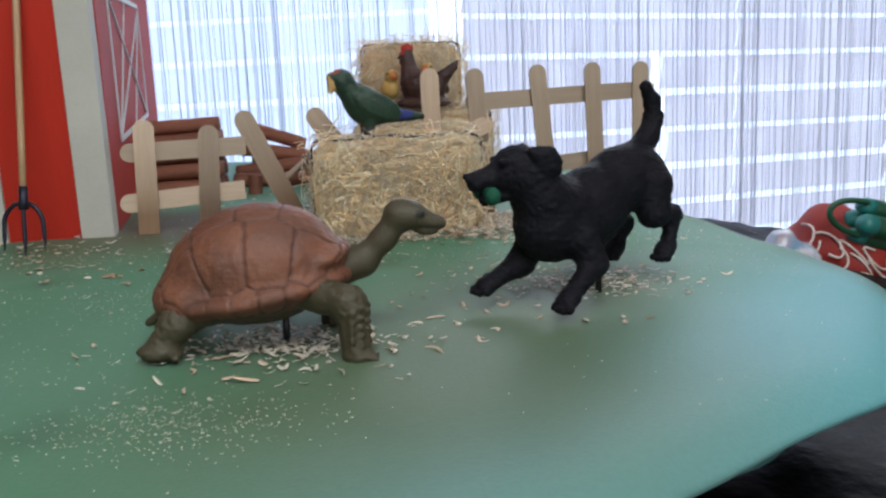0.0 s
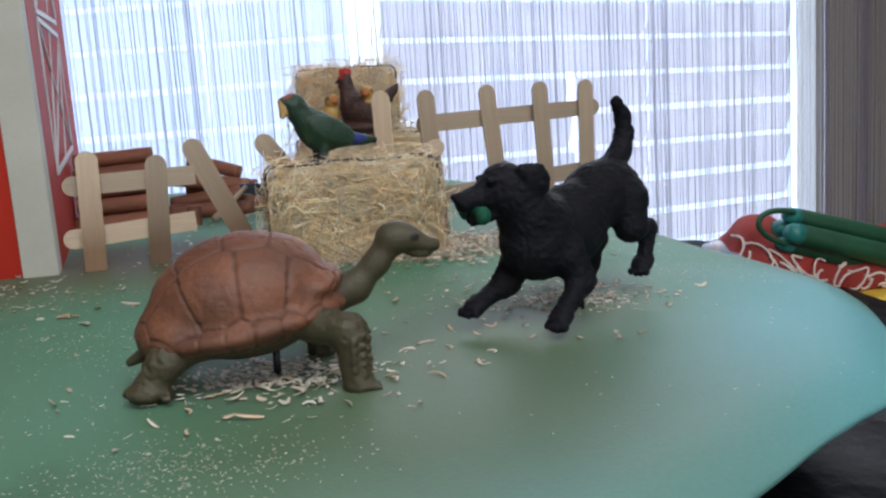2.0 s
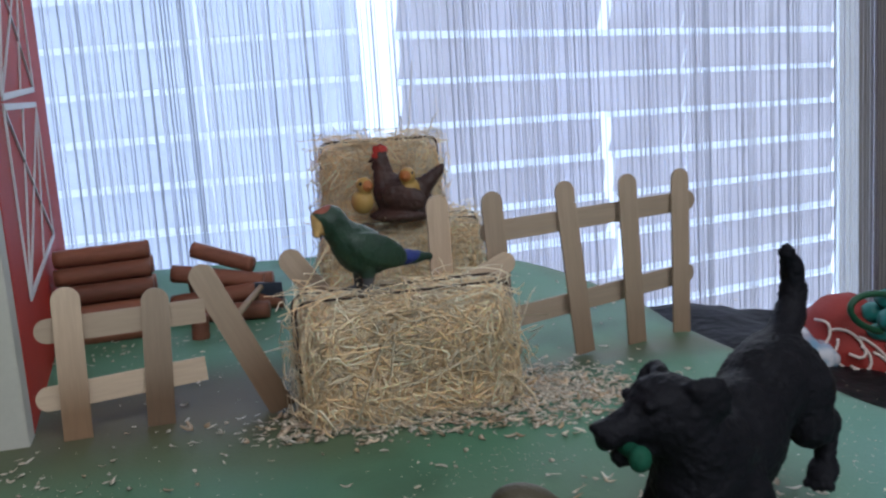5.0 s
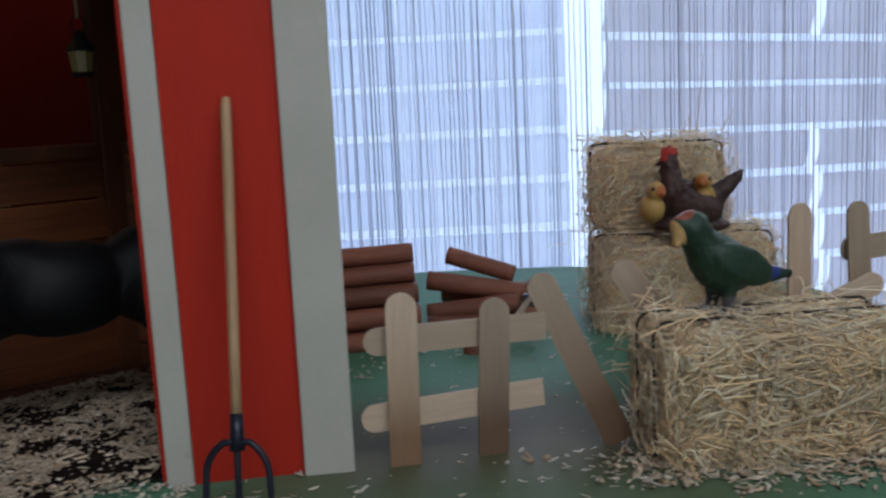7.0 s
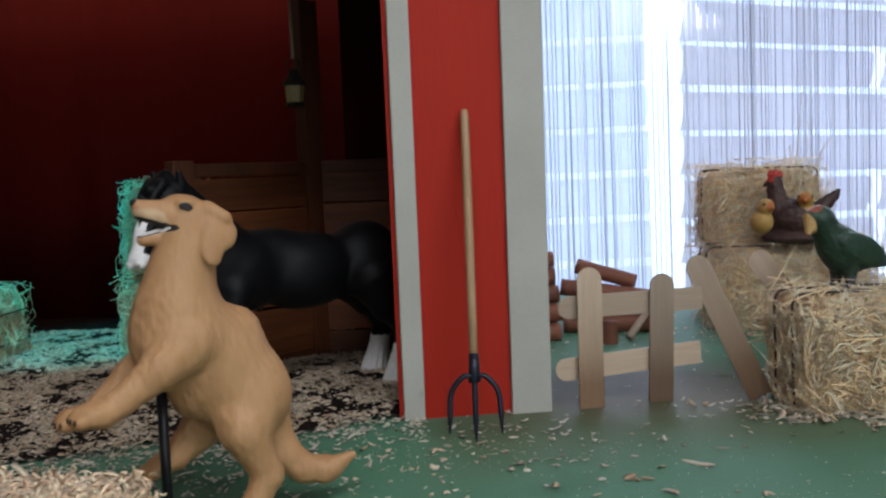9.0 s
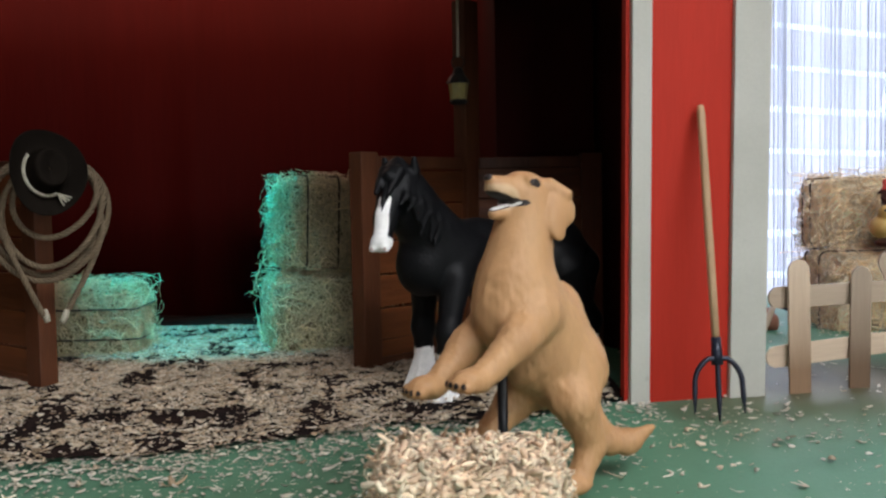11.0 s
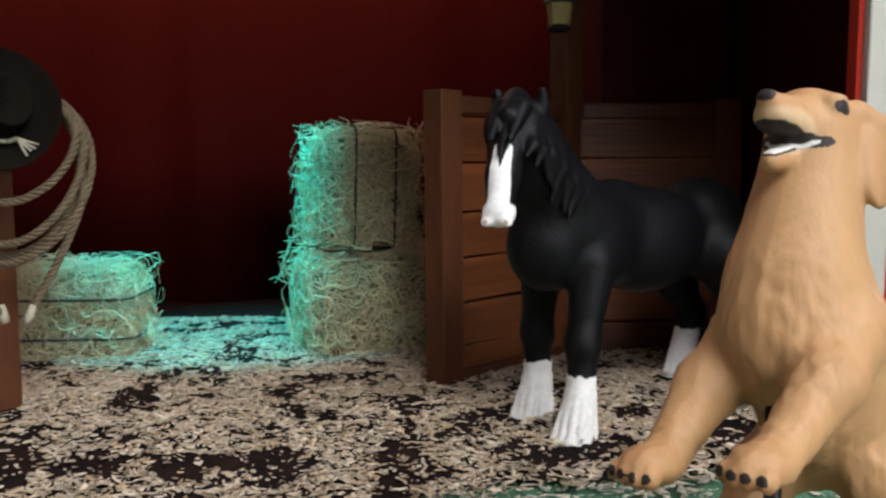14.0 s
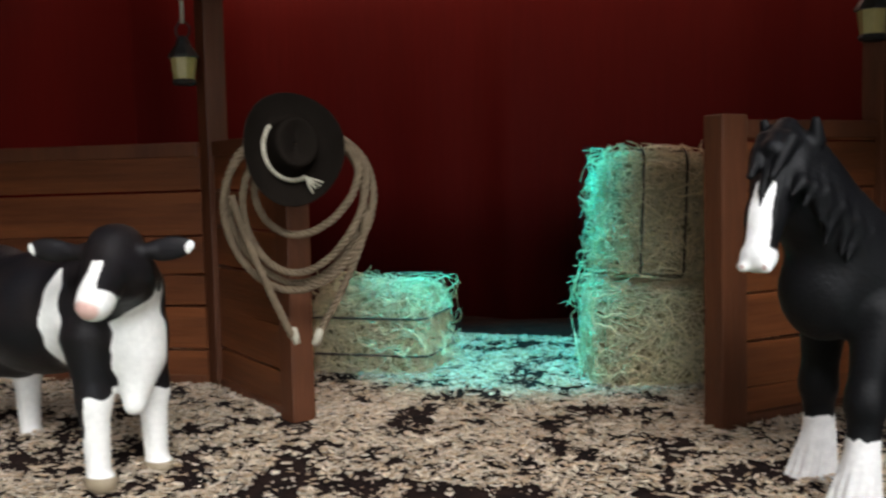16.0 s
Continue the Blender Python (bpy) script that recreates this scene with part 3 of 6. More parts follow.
def build_barn():
    turn = math.degrees(math.atan2(0.014, 0.089))
    # the front, in its own frame: origin at the right foot of the corner post, x along the front
    m = pose(-0.291, 0.8435, 0.0, 2.4, -0.15, turn)
    barn = thing("barn", "red model barn with cream trim and an open front", "model barn", m)
    H = 0.52
    box("corner_post", (-0.0285, -0.004, 0.0), (0.0, 0.016, H), CREAM, barn, 0.0012, label="cream corner board")
    box("front_wall", (-0.0905, 0.0, 0.0), (-0.0285, 0.012, H), RED, barn, 0.0008)
    box("door_trim", (-0.1055, -0.003, 0.0), (-0.0905, 0.014, H), CREAM, barn, 0.0012, label="cream door trim")
    box("door_jamb", (-0.1085, 0.002, 0.0), (-0.1055, 0.010, H), RED, barn)
    # side wall with its crossed white door frame
    side = new("side_wall")
    side.parent = barn
    side.matrix_basis = pose(0, 0.012, 0, -2.4, 0, 4.7)
    v, f = box_data((-0.012, 0.006, 0.0), (0.0, 0.545, H), 0.0008)
    put("wall_panel", mesh_of("wall_panel", v, f, RED), side)
    # added thin sheet, darkens the side wall's inner face as shade would
    box("wall_lining", (-0.0165, 0.010, 0.0), (-0.0125, 0.545, H), SHADED_RED, side, label="added dark sheet for the shaded inner wall")

    def bar(y0, z0, y1, z1, w=0.0035):
        d = math.hypot(y1 - y0, z1 - z0)
        v, f = box_data((-0.0002, -w / 2, -0.0), (0.0012, w / 2, d))
        a = math.degrees(math.atan2(y1 - y0, z1 - z0))
        put("cross_bar", mesh_of("cross_bar", v, f, WHITE), side, pose(0.0006, y0, z0, -a, 0, 0), "thin white crossed bar")
    y0, y1 = 0.090, 0.385
    for z0, z1 in ((0.085, 0.225), (0.232, 0.37)):
        bar(y0, z0, y1, z0 + 0.012, 0.0050), bar(y0, z1, y1, z1 + 0.004, 0.0050), bar(y0, z0, y0, z1), bar(y1, z0 + 0.012, y1, z1)
        bar(y0, z0, y1, z1, 0.0025), bar(y0, z1, y1, z0 + 0.012, 0.0025)
        bar(y0, z0, (y0 + y1) / 2, z1, 0.0025), bar((y0 + y1) / 2, z0 + 0.006, y1, z1, 0.0025)
    # far front stretch beyond the opening, roof and inner walls
    box("front_wall", (-1.12, 0.0, -0.012), (-0.86, 0.012, H), RED, barn, 0.0008)
    # added board above the opening, out of view, keeps light off the upper interior
    box("lintel", (-0.86, 0.0, 0.325), (-0.1085, 0.012, H), RED, barn, 0.0008)
    box("roof", (-1.14, -0.03, H), (0.02, 0.62, H + 0.012), LOG, barn, 0.002)
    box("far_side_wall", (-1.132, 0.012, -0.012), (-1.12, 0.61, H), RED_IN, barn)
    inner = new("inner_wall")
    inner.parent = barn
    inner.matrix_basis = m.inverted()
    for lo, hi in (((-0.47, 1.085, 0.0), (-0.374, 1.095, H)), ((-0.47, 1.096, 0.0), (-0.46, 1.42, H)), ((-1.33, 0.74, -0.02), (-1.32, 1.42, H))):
        box("wall_panel", lo, hi, RED_IN if lo[0] < -1 else SHADED_RED, inner)
    # the back cloth hangs in soft folds
    n, k = 120, 4
    V, F = [], []
    for j in range(k):
        for i in range(n):
            x = -1.40 + 0.96 * i / (n - 1)
            V.append((x, 1.385 + 0.004 * math.sin(x * 23) + 0.002 * math.sin(x * 57 + 1) - 0.012 * math.exp(-((x + 0.835) / 0.022) ** 2) + 0.1 * (x + 0.9) * -0.1, -0.02 + (H + 0.03) * j / (k - 1)))
    for j in range(k - 1):
        for i in range(n - 1):
            a = j * n + i
            F.append((a, a + 1, a + n + 1, a + n))
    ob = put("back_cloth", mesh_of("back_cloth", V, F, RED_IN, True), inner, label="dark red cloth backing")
    ob.modifiers.new("thickness", "SOLIDIFY").thickness = 0.002
    # floor plate inside, its front edge follows the opening
    V, F = [], []
    nx, ny = 60, 40
    for j in range(ny):
        for i in range(nx):
            x = -1.35 + 0.955 * i / (nx - 1)
            f0 = float(floor_edge(x)) + 0.008 * noise.noise(Vector((x * 20, 0, 0)))
            y = f0 + (1.395 - f0) * j / (ny - 1)
            V.append((x, y, float(ground_z(x, y)) + 0.0036 + 0.0014 * noise.noise(Vector((x * 30, y * 30, 0)))))
    for j in range(ny - 1):
        for i in range(nx - 1):
            a = j * nx + i
            F.append((a, a + 1, a + nx + 1, a + nx))
    put("barn_floor", mesh_of("barn_floor", V, F, SOIL, True), barn, m.inverted(), "dark earth floor under wood shavings")
    return barn


def stall(points, label):
    """A stall of framed board panels: a run of plan points with a post at each."""
    st = thing("stall_partition", label, "stall partition", pose(0, 0, 0), "stall partitions")
    h = 0.188
    for i, p in enumerate(points):
        z0 = float(ground_z(*p)) - 0.003
        tall = 0.34 if i == 1 else h + 0.006
        v, f = box_data((-0.010, -0.008, 0), (0.010, 0.008, tall), 0.0012)
        q = points[1] if i == 0 else points[i - 1]
        put("post", mesh_of("post", v, f, STALL_POST), st, pose(p[0], p[1], z0, 0, 0, math.degrees(math.atan2(q[1] - p[1], q[0] - p[0]))))
    for p, q in zip(points, points[1:]):
        d = math.hypot(q[0] - p[0], q[1] - p[1])
        a = math.degrees(math.atan2(q[1] - p[1], q[0] - p[0]))
        z = float(ground_z(*p))
        while z < h:
            w = min(random.uniform(0.024, 0.034), h + 0.008 - z)
            x0, x1 = 0.010, d - 0.008
            tilt = random.uniform(-1.6, 1.6)
            v, f = box_data((x0, -0.003 + random.uniform(-0.0015, 0.0015), 0.0006), (x1, 0.004, w - 0.0009), 0.0008)
            put("board", mesh_of("board", v, f, STALL), st, pose(p[0], p[1], z, 0, -tilt * 0.4, a))
            z += w
        v, f = box_data((0.011, -0.006, 0), (d - 0.011, 0.006, 0.011), 0.001)
        put("top_rail", mesh_of("top_rail", v, f, STALL_POST), st, pose(p[0], p[1], h - 0.003, 0, 0, a))
        put("bottom_rail", mesh_of("bottom_rail", v, f, STALL_POST), st, pose(p[0], p[1], float(ground_z(*p)), 0, 0, a))
    return st


def lantern(x, y, z):
    """z: foot of the lantern; it hangs from a thin rod."""
    la = thing("lantern", "small dark iron lantern with yellowed glass", "lantern", pose(x, y, z), "barn lanterns")
    v, f = lathe_data([(0.0075, 0), (0.009, 0.002), (0.0082, 0.004)], 8)
    put("base", mesh_of("base", v, f, LANTERN_IRON), la)
    v, f = lathe_data([(0.0076, 0.004), (0.0095, 0.019)], 8)
    put("glass", mesh_of("glass", v, f, LANTERN_GLASS), la, label="yellowed glass")
    v, f = lathe_data([(0.0115, 0.019), (0.011, 0.021), (0.006, 0.028), (0.004, 0.033), (0.0015, 0.035)], 8)
    put("cap", mesh_of("cap", v, f, LANTERN_IRON), la)
    a = np.linspace(0, 2 * math.pi, 13)
    tube("ring", [(0.006 * math.cos(t), 0, 0.039 + 0.006 * math.sin(t)) for t in a], 0.0008, LANTERN_IRON, la, 6)
    tube("hanging_rod", [(0, 0, 0.044), (0, 0, 0.075), (0.001, 0, 0.52 - z)], 0.0014, CORD, la, 6, label="pale hanging cord")


build_barn()
stall([(-0.594, 0.968), (-0.500, 1.066), (-0.380, 1.072)], "dark stained board stall partition beside the black horse")
stall([(-0.858, 0.922), (-0.965, 1.005), (-1.20, 0.985)], "dark stained board stall partition behind the pied cow")
lantern(-0.508, 1.046, 0.246)
lantern(-0.968, 0.975, 0.236)


def build_hat_and_rope():
    # local axes at the end post: x to the right along the view, y away
    m = pose(-0.842, 0.905, 0, 0, 0, 19)
    hat = thing("cowboy_hat", "black felt cowboy hat hung on a stall post", "hat", m @ pose(0.000, -0.037, 0.184, 76, 6, 22))
    V, F = [], []
    S, rings = 40, [(0.0, 0.018), (0.007, 0.0185), (0.0125, 0.019), (0.0143, 0.016), (0.0152, 0.008), (0.0162, 0.0), (0.022, -0.001), (0.029, 0.0), (0.0315, 0.001)]
    for r, z in rings:
        for k in range(S):
            a = 2 * math.pi * k / S
            x, y = r * math.cos(a) * 0.92, r * math.sin(a) * 1.08
            curl = 0.011 * (abs(math.cos(a)) ** 2) * max(0, (r - 0.019) / 0.0125)
            dent = -0.006 * math.exp(-(x / 0.006) ** 2) if r < 0.0125 else 0
            V.append((x, y, z + curl + dent))
    for i in range(len(rings) - 1):
        for k in range(S):
            a, b = i * S + k, i * S + (k + 1) % S
            F.append((a, a + S, b + S, b))
    ob = put("felt", mesh_of("felt", V, F, FELT, True), hat)
    ob.modifiers.new("thickness", "SOLIDIFY").thickness = 0.0012
    ob.modifiers.new("round", "SUBSURF").levels = 1
    pts = [(0.0176 * math.cos(a) * 0.92, 0.0176 * math.sin(a) * 1.08, 0.0030 + 0.0006 * math.sin(a * 40)) for a in np.linspace(math.radians(140), math.radians(300), 60)]
    tube("band_cord", pts, 0.0013, CORD, hat, 6, label="pale braided cord")
    end = pts[-1]
    for dx, dy in ((0.006, -0.007), (0.010, -0.003), (0.004, -0.010), (0.0085, -0.0055)):
        tube("tassel", [end, (end[0] + dx * 0.5, end[1] + dy * 0.6, 0.005), (end[0] + dx, end[1] + dy, 0.006)], 0.0006, CORD, hat, 5)

    rope = thing("lasso_rope", "coiled tan sisal lasso hanging over a stall post", "rope", m)
    loops = []
    for cx, top, rx, bottom, yy, lean in ((0.000, 0.196, 0.0445, 0.100, -0.016, 0.004), (0.004, 0.195, 0.036, 0.111, -0.020, 0.006), (0.006, 0.190, 0.030, 0.134, -0.024, 0.006), (-0.002, 0.197, 0.041, 0.104, -0.012, 0.0)):
        c, r = (top + bottom) / 2, (top - bottom) / 2
        loops.append([(cx + rx * math.sin(a) * (1 + 0.12 * math.cos(a)) + lean * math.cos(a), yy + 0.003 * math.sin(2 * a), c + r * math.cos(a)) for a in np.linspace(0, 2 * math.pi, 72)])
    loops.append([(-0.038 + 0.033 * t ** 1.2, -0.022, 0.158 - 0.085 * t) for t in np.linspace(0, 1, 30)])
    loops.append([(0.040 - 0.030 * max(0, t - 0.30) ** 1.3 / 0.63, -0.018, 0.165 - 0.092 * t) for t in np.linspace(0, 1, 30)])
    for path in loops:
        P = np.array(path)
        datas = []
        T = np.gradient(P, axis=0)
        T /= np.linalg.norm(T, axis=1)[:, None]
        U = np.cross(T, np.array([0.0, 1, 0]))
        U /= np.linalg.norm(U, axis=1)[:, None] + 1e-9
        W = np.cross(T, U)
        seg = np.concatenate([[0], np.cumsum(np.linalg.norm(np.diff(P, axis=0), axis=1))])
        fine = np.linspace(0, seg[-1], int(seg[-1] / 0.0011))
        Q, Uq, Wq = [np.stack([np.interp(fine, seg, A[:, i]) for i in range(3)], 1) for A in (P, U, W)]
        for s in range(3):
            ph = fine * 2 * math.pi / 0.0115 + s * 2.094
            datas.append(tube_data(Q + 0.0013 * (np.cos(ph)[:, None] * Uq + np.sin(ph)[:, None] * Wq), 0.00125, 5))
        v, f = join(*datas)
        put("coil" if len(path) > 40 else "loose_end", mesh_of("coil", v, f, ROPE, True), rope)
    for x, z in ((-0.0045, 0.072), (0.012, 0.071)):
        v, f = tube_data([(x, -0.02, z + 0.006), (x + (0.001 if x < 0.0 else -0.002), -0.02, z), (x + (0.002 if x < 0.0 else -0.004), -0.02, z - 0.004)], [0.002, 0.0028, 0.0022], 8)
        put("whipped_end", mesh_of("whipped_end", v, f, CORD, True), rope)


build_hat_and_rope()


def build_fork():
    """Pitchfork leaning on the red front wall."""
    top, foot = Vector((-0.344, 0.8195, 0.2215)), Vector((-0.343, 0.786, 0.049))
    fk = thing("pitchfork", "toy pitchfork with pale wooden handle and black tines", "pitchfork", pose(0, 0, 0))
    tube("handle", [foot + (top - foot) * t for t in (0, 0.25, 0.5, 0.75, 0.97, 1.0)], [0.0027, 0.0029, 0.003, 0.003, 0.003, 0.0022], HANDLE, fk, 12)
    d = (top - foot).normalized()
    tube("socket", [foot - d * 0.008, foot, foot + d * 0.011], [0.0042, 0.0038, 0.0034], IRON, fk, 12)
    for x in (-0.0162, 0.0, 0.0162):
        pts = []
        for t in np.linspace(0, 1, 16):
            s = min(1, t * 2.0)
            pts.append((foot.x + x * math.sin(s * math.pi / 2) * (1 + 0.10 * max(0, t - 0.4)), foot.y - 0.0015 - 0.006 * t, foot.z - 0.004 + (0.0015 * math.sin(math.pi * s) if x else 0) - 0.042 * max(0, t - 0.12 * (x != 0)) ** 1.05))
        tube("tine", pts, np.concatenate([np.full(11, 0.0019), np.linspace(0.0019, 0.0005, 5)]), IRON, fk, 8)


build_fork()


# ---- fences of craft sticks ----
def stick_mesh(length, width, cut):
    """A flat stick along z with rounded ends; cut: 0 none, 1 top end sawn, 2 bottom end sawn off."""
    r, out = width / 2, []
    for k in range(13):
        a = math.pi * k / 12
        out.append((r * math.cos(a), length - r + r * math.sin(a)) if cut != 1 else (r * math.cos(a), length))
    if cut == 1:
        out = [(r, length), (-r, length)]
    if cut == 2:
        out += [(-r, 0), (r, 0)]
    else:
        out += [(-r * math.cos(math.pi * k / 12), r - r * math.sin(math.pi * k / 12)) for k in range(13)]
    bm = bmesh.new()
    # rows across the stick keep the stain at its foot smooth
    vs = [bm.verts.new((x, -0.0009, z)) for x, z in out]
    face = bm.faces.new(vs)
    ext = bmesh.ops.extrude_face_region(bm, geom=[face])
    bmesh.ops.translate(bm, verts=[g for g in ext["geom"] if isinstance(g, bmesh.types.BMVert)], vec=(0, 0.0018, 0))
    bmesh.ops.bisect_plane(bm, geom=bm.verts[:] + bm.edges[:] + bm.faces[:], plane_co=(0, 0, length * 0.45), plane_no=(0, 0, 1))
    bmesh.ops.bisect_plane(bm, geom=bm.verts[:] + bm.edges[:] + bm.faces[:], plane_co=(0, 0, length * 0.22), plane_no=(0, 0, 1))
    bmesh.ops.recalc_face_normals(bm, faces=bm.faces[:])
    me = bpy.data.meshes.new("stick")
    bm.to_mesh(me)
    bm.free()
    me.materials.append(STICK)
    return me


def stick(name, parent, foot, top, face=(0, -1, 0), width=0.0182, cut=0, wet=0.0):
    foot, top = Vector(foot), Vector(top)
    z = (top - foot)
    me = stick_mesh(z.length, width, cut)
    if wet:
        n = len(me.vertices)
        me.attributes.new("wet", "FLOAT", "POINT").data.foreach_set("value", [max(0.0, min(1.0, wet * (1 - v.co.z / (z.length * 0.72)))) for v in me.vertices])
    z.normalize()
    x = Vector(face).cross(z).normalized() * -1
    y = z.cross(x)
    mt = Matrix((x, y, z)).transposed().to_4x4()
    mt.translation = foot
    return put(name, me, parent, mt)


def build_fences():
    fe = thing("fence", "broken little fence of birch craft sticks beside the barn", "fence", pose(0, 0, 0), "craft stick fences")
    fc = (0.22, -0.97, 0)
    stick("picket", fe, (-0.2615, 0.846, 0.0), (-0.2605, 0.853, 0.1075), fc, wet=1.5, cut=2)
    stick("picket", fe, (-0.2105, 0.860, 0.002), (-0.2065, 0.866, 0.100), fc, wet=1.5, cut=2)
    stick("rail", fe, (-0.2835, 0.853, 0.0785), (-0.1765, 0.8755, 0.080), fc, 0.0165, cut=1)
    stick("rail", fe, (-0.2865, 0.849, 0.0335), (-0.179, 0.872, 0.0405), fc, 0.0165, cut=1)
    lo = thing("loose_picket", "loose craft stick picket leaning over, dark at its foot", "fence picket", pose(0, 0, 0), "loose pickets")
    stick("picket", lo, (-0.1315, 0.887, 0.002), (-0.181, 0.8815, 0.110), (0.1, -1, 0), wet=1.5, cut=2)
    lo = thing("loose_picket", "loose craft stick picket leaning against a straw bale", "fence picket", pose(0, 0, 0), "loose pickets")
    stick("picket", lo, (-0.048, 0.932, -0.002), (-0.1255, 0.929, 0.1075), (0, -1, 0), cut=2)
    fe = thing("fence", "pale upright fence of birch craft sticks on the green base", "fence", pose(0, 0, 0), "craft stick fences")
    fc = (0.40, -0.92, 0)
    for foot, top in (((-0.009, 0.929, 0.0), (-0.0105, 0.9245, 0.1415)), ((0.039, 0.943, 0.0), (0.0315, 0.940, 0.1395)), ((0.105, 0.968, 0.0), (0.0925, 0.967, 0.1405)),
                      ((0.1535, 0.988, -0.006), (0.1485, 0.987, 0.1405)), ((0.199, 1.012, -0.014), (0.2005, 1.0115, 0.1395))):
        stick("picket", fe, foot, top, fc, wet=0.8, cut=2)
    stick("rail", fe, (0.022, 0.9415, 0.1075), (0.2165, 1.0235, 0.111), fc, 0.0165)
    stick("rail", fe, (0.022, 0.9445, 0.036), (0.2155, 1.0265, 0.048), fc, 0.0165)
    stick("rail", fe, (-0.044, 0.9305, 0.044), (0.0455, 0.9335, 0.0890), (0.1, -1, 0), 0.0165)


build_fences()


# ---- bales ----
def straw_on_box(size, n, length, width, arch, stray=0.1, curl=1.0, thick=0.45):
    L = np.array(size)
    area = np.array([L[1] * L[2], L[1] * L[2], L[0] * L[2], L[0] * L[2], L[0] * L[1]])
    face = np.random.choice(5, n, p=area / area.sum())
    nor = np.array([(1, 0, 0), (-1, 0, 0), (0, 1, 0), (0, -1, 0), (0, 0, 1)], float)[face]
    U = np.random.uniform(-0.5, 0.5, (n, 3)) * L
    P = np.where(np.abs(nor) > 0, nor * L / 2, U)
    S = 7
    t = np.linspace(-0.5, 0.5, S)
    d = np.random.normal(0, 1, (n, 3))
    d -= nor * (d * nor).sum(1)[:, None]
    d /= np.linalg.norm(d, axis=1)[:, None]
    e = np.cross(nor, d)
    ln = np.minimum(np.random.gamma(4, length / 4, n), 1.7 * length)
    bend = np.random.normal(0, 0.9 * curl, n)
    wav = np.random.normal(0, 0.10 * curl, n)
    ph = np.random.uniform(0, 6, n)
    C = P[:, None] + d[:, None] * (ln[:, None] * t)[..., None] + e[:, None] * (ln[:, None] * (bend[:, None] * (t ** 2 - 0.08) + wav[:, None] * np.sin(9 * t[None] + ph[:, None])))[..., None]
    # strands follow the rounded body and arch off it a little
    lim = L / 2 + 0.001
    over = np.maximum(np.abs(C) - lim, 0)
    free = (np.random.rand(n) < stray)[:, None, None]
    C = np.where(free, C, np.sign(C) * np.minimum(np.abs(C), lim + over * 0.15))
    lift = np.random.uniform(0, arch, n)[:, None] * (1 - (2 * t[None]) ** 2) + np.random.uniform(-0.0012, 0.0012, n)[:, None]
    lift = lift + np.where(free[:, :, 0], np.random.uniform(0, 2.2 * arch, n)[:, None] * (t[None] + 0.5), 0)
    r = 0.017
    K = np.clip(C, -L / 2 + r, L / 2 - r)
    out = C - K
    dist = np.linalg.norm(out, axis=2, keepdims=True)
    C = np.where((dist > r) & ~free, K + out / np.maximum(dist, 1e-6) * (r + (dist - r) * 0.25), C)
    C = C + nor[:, None] * lift[..., None]
    C[:, :, 2] = np.maximum(C[:, :, 2], -L[2] / 2 + 0.0005)
    w = np.random.uniform(0.5, 1.3, n) * width
    return ribbons(C, nor + np.random.normal(0, 0.3 if thick < 0.3 else 0.0, nor.shape), w, w * thick)


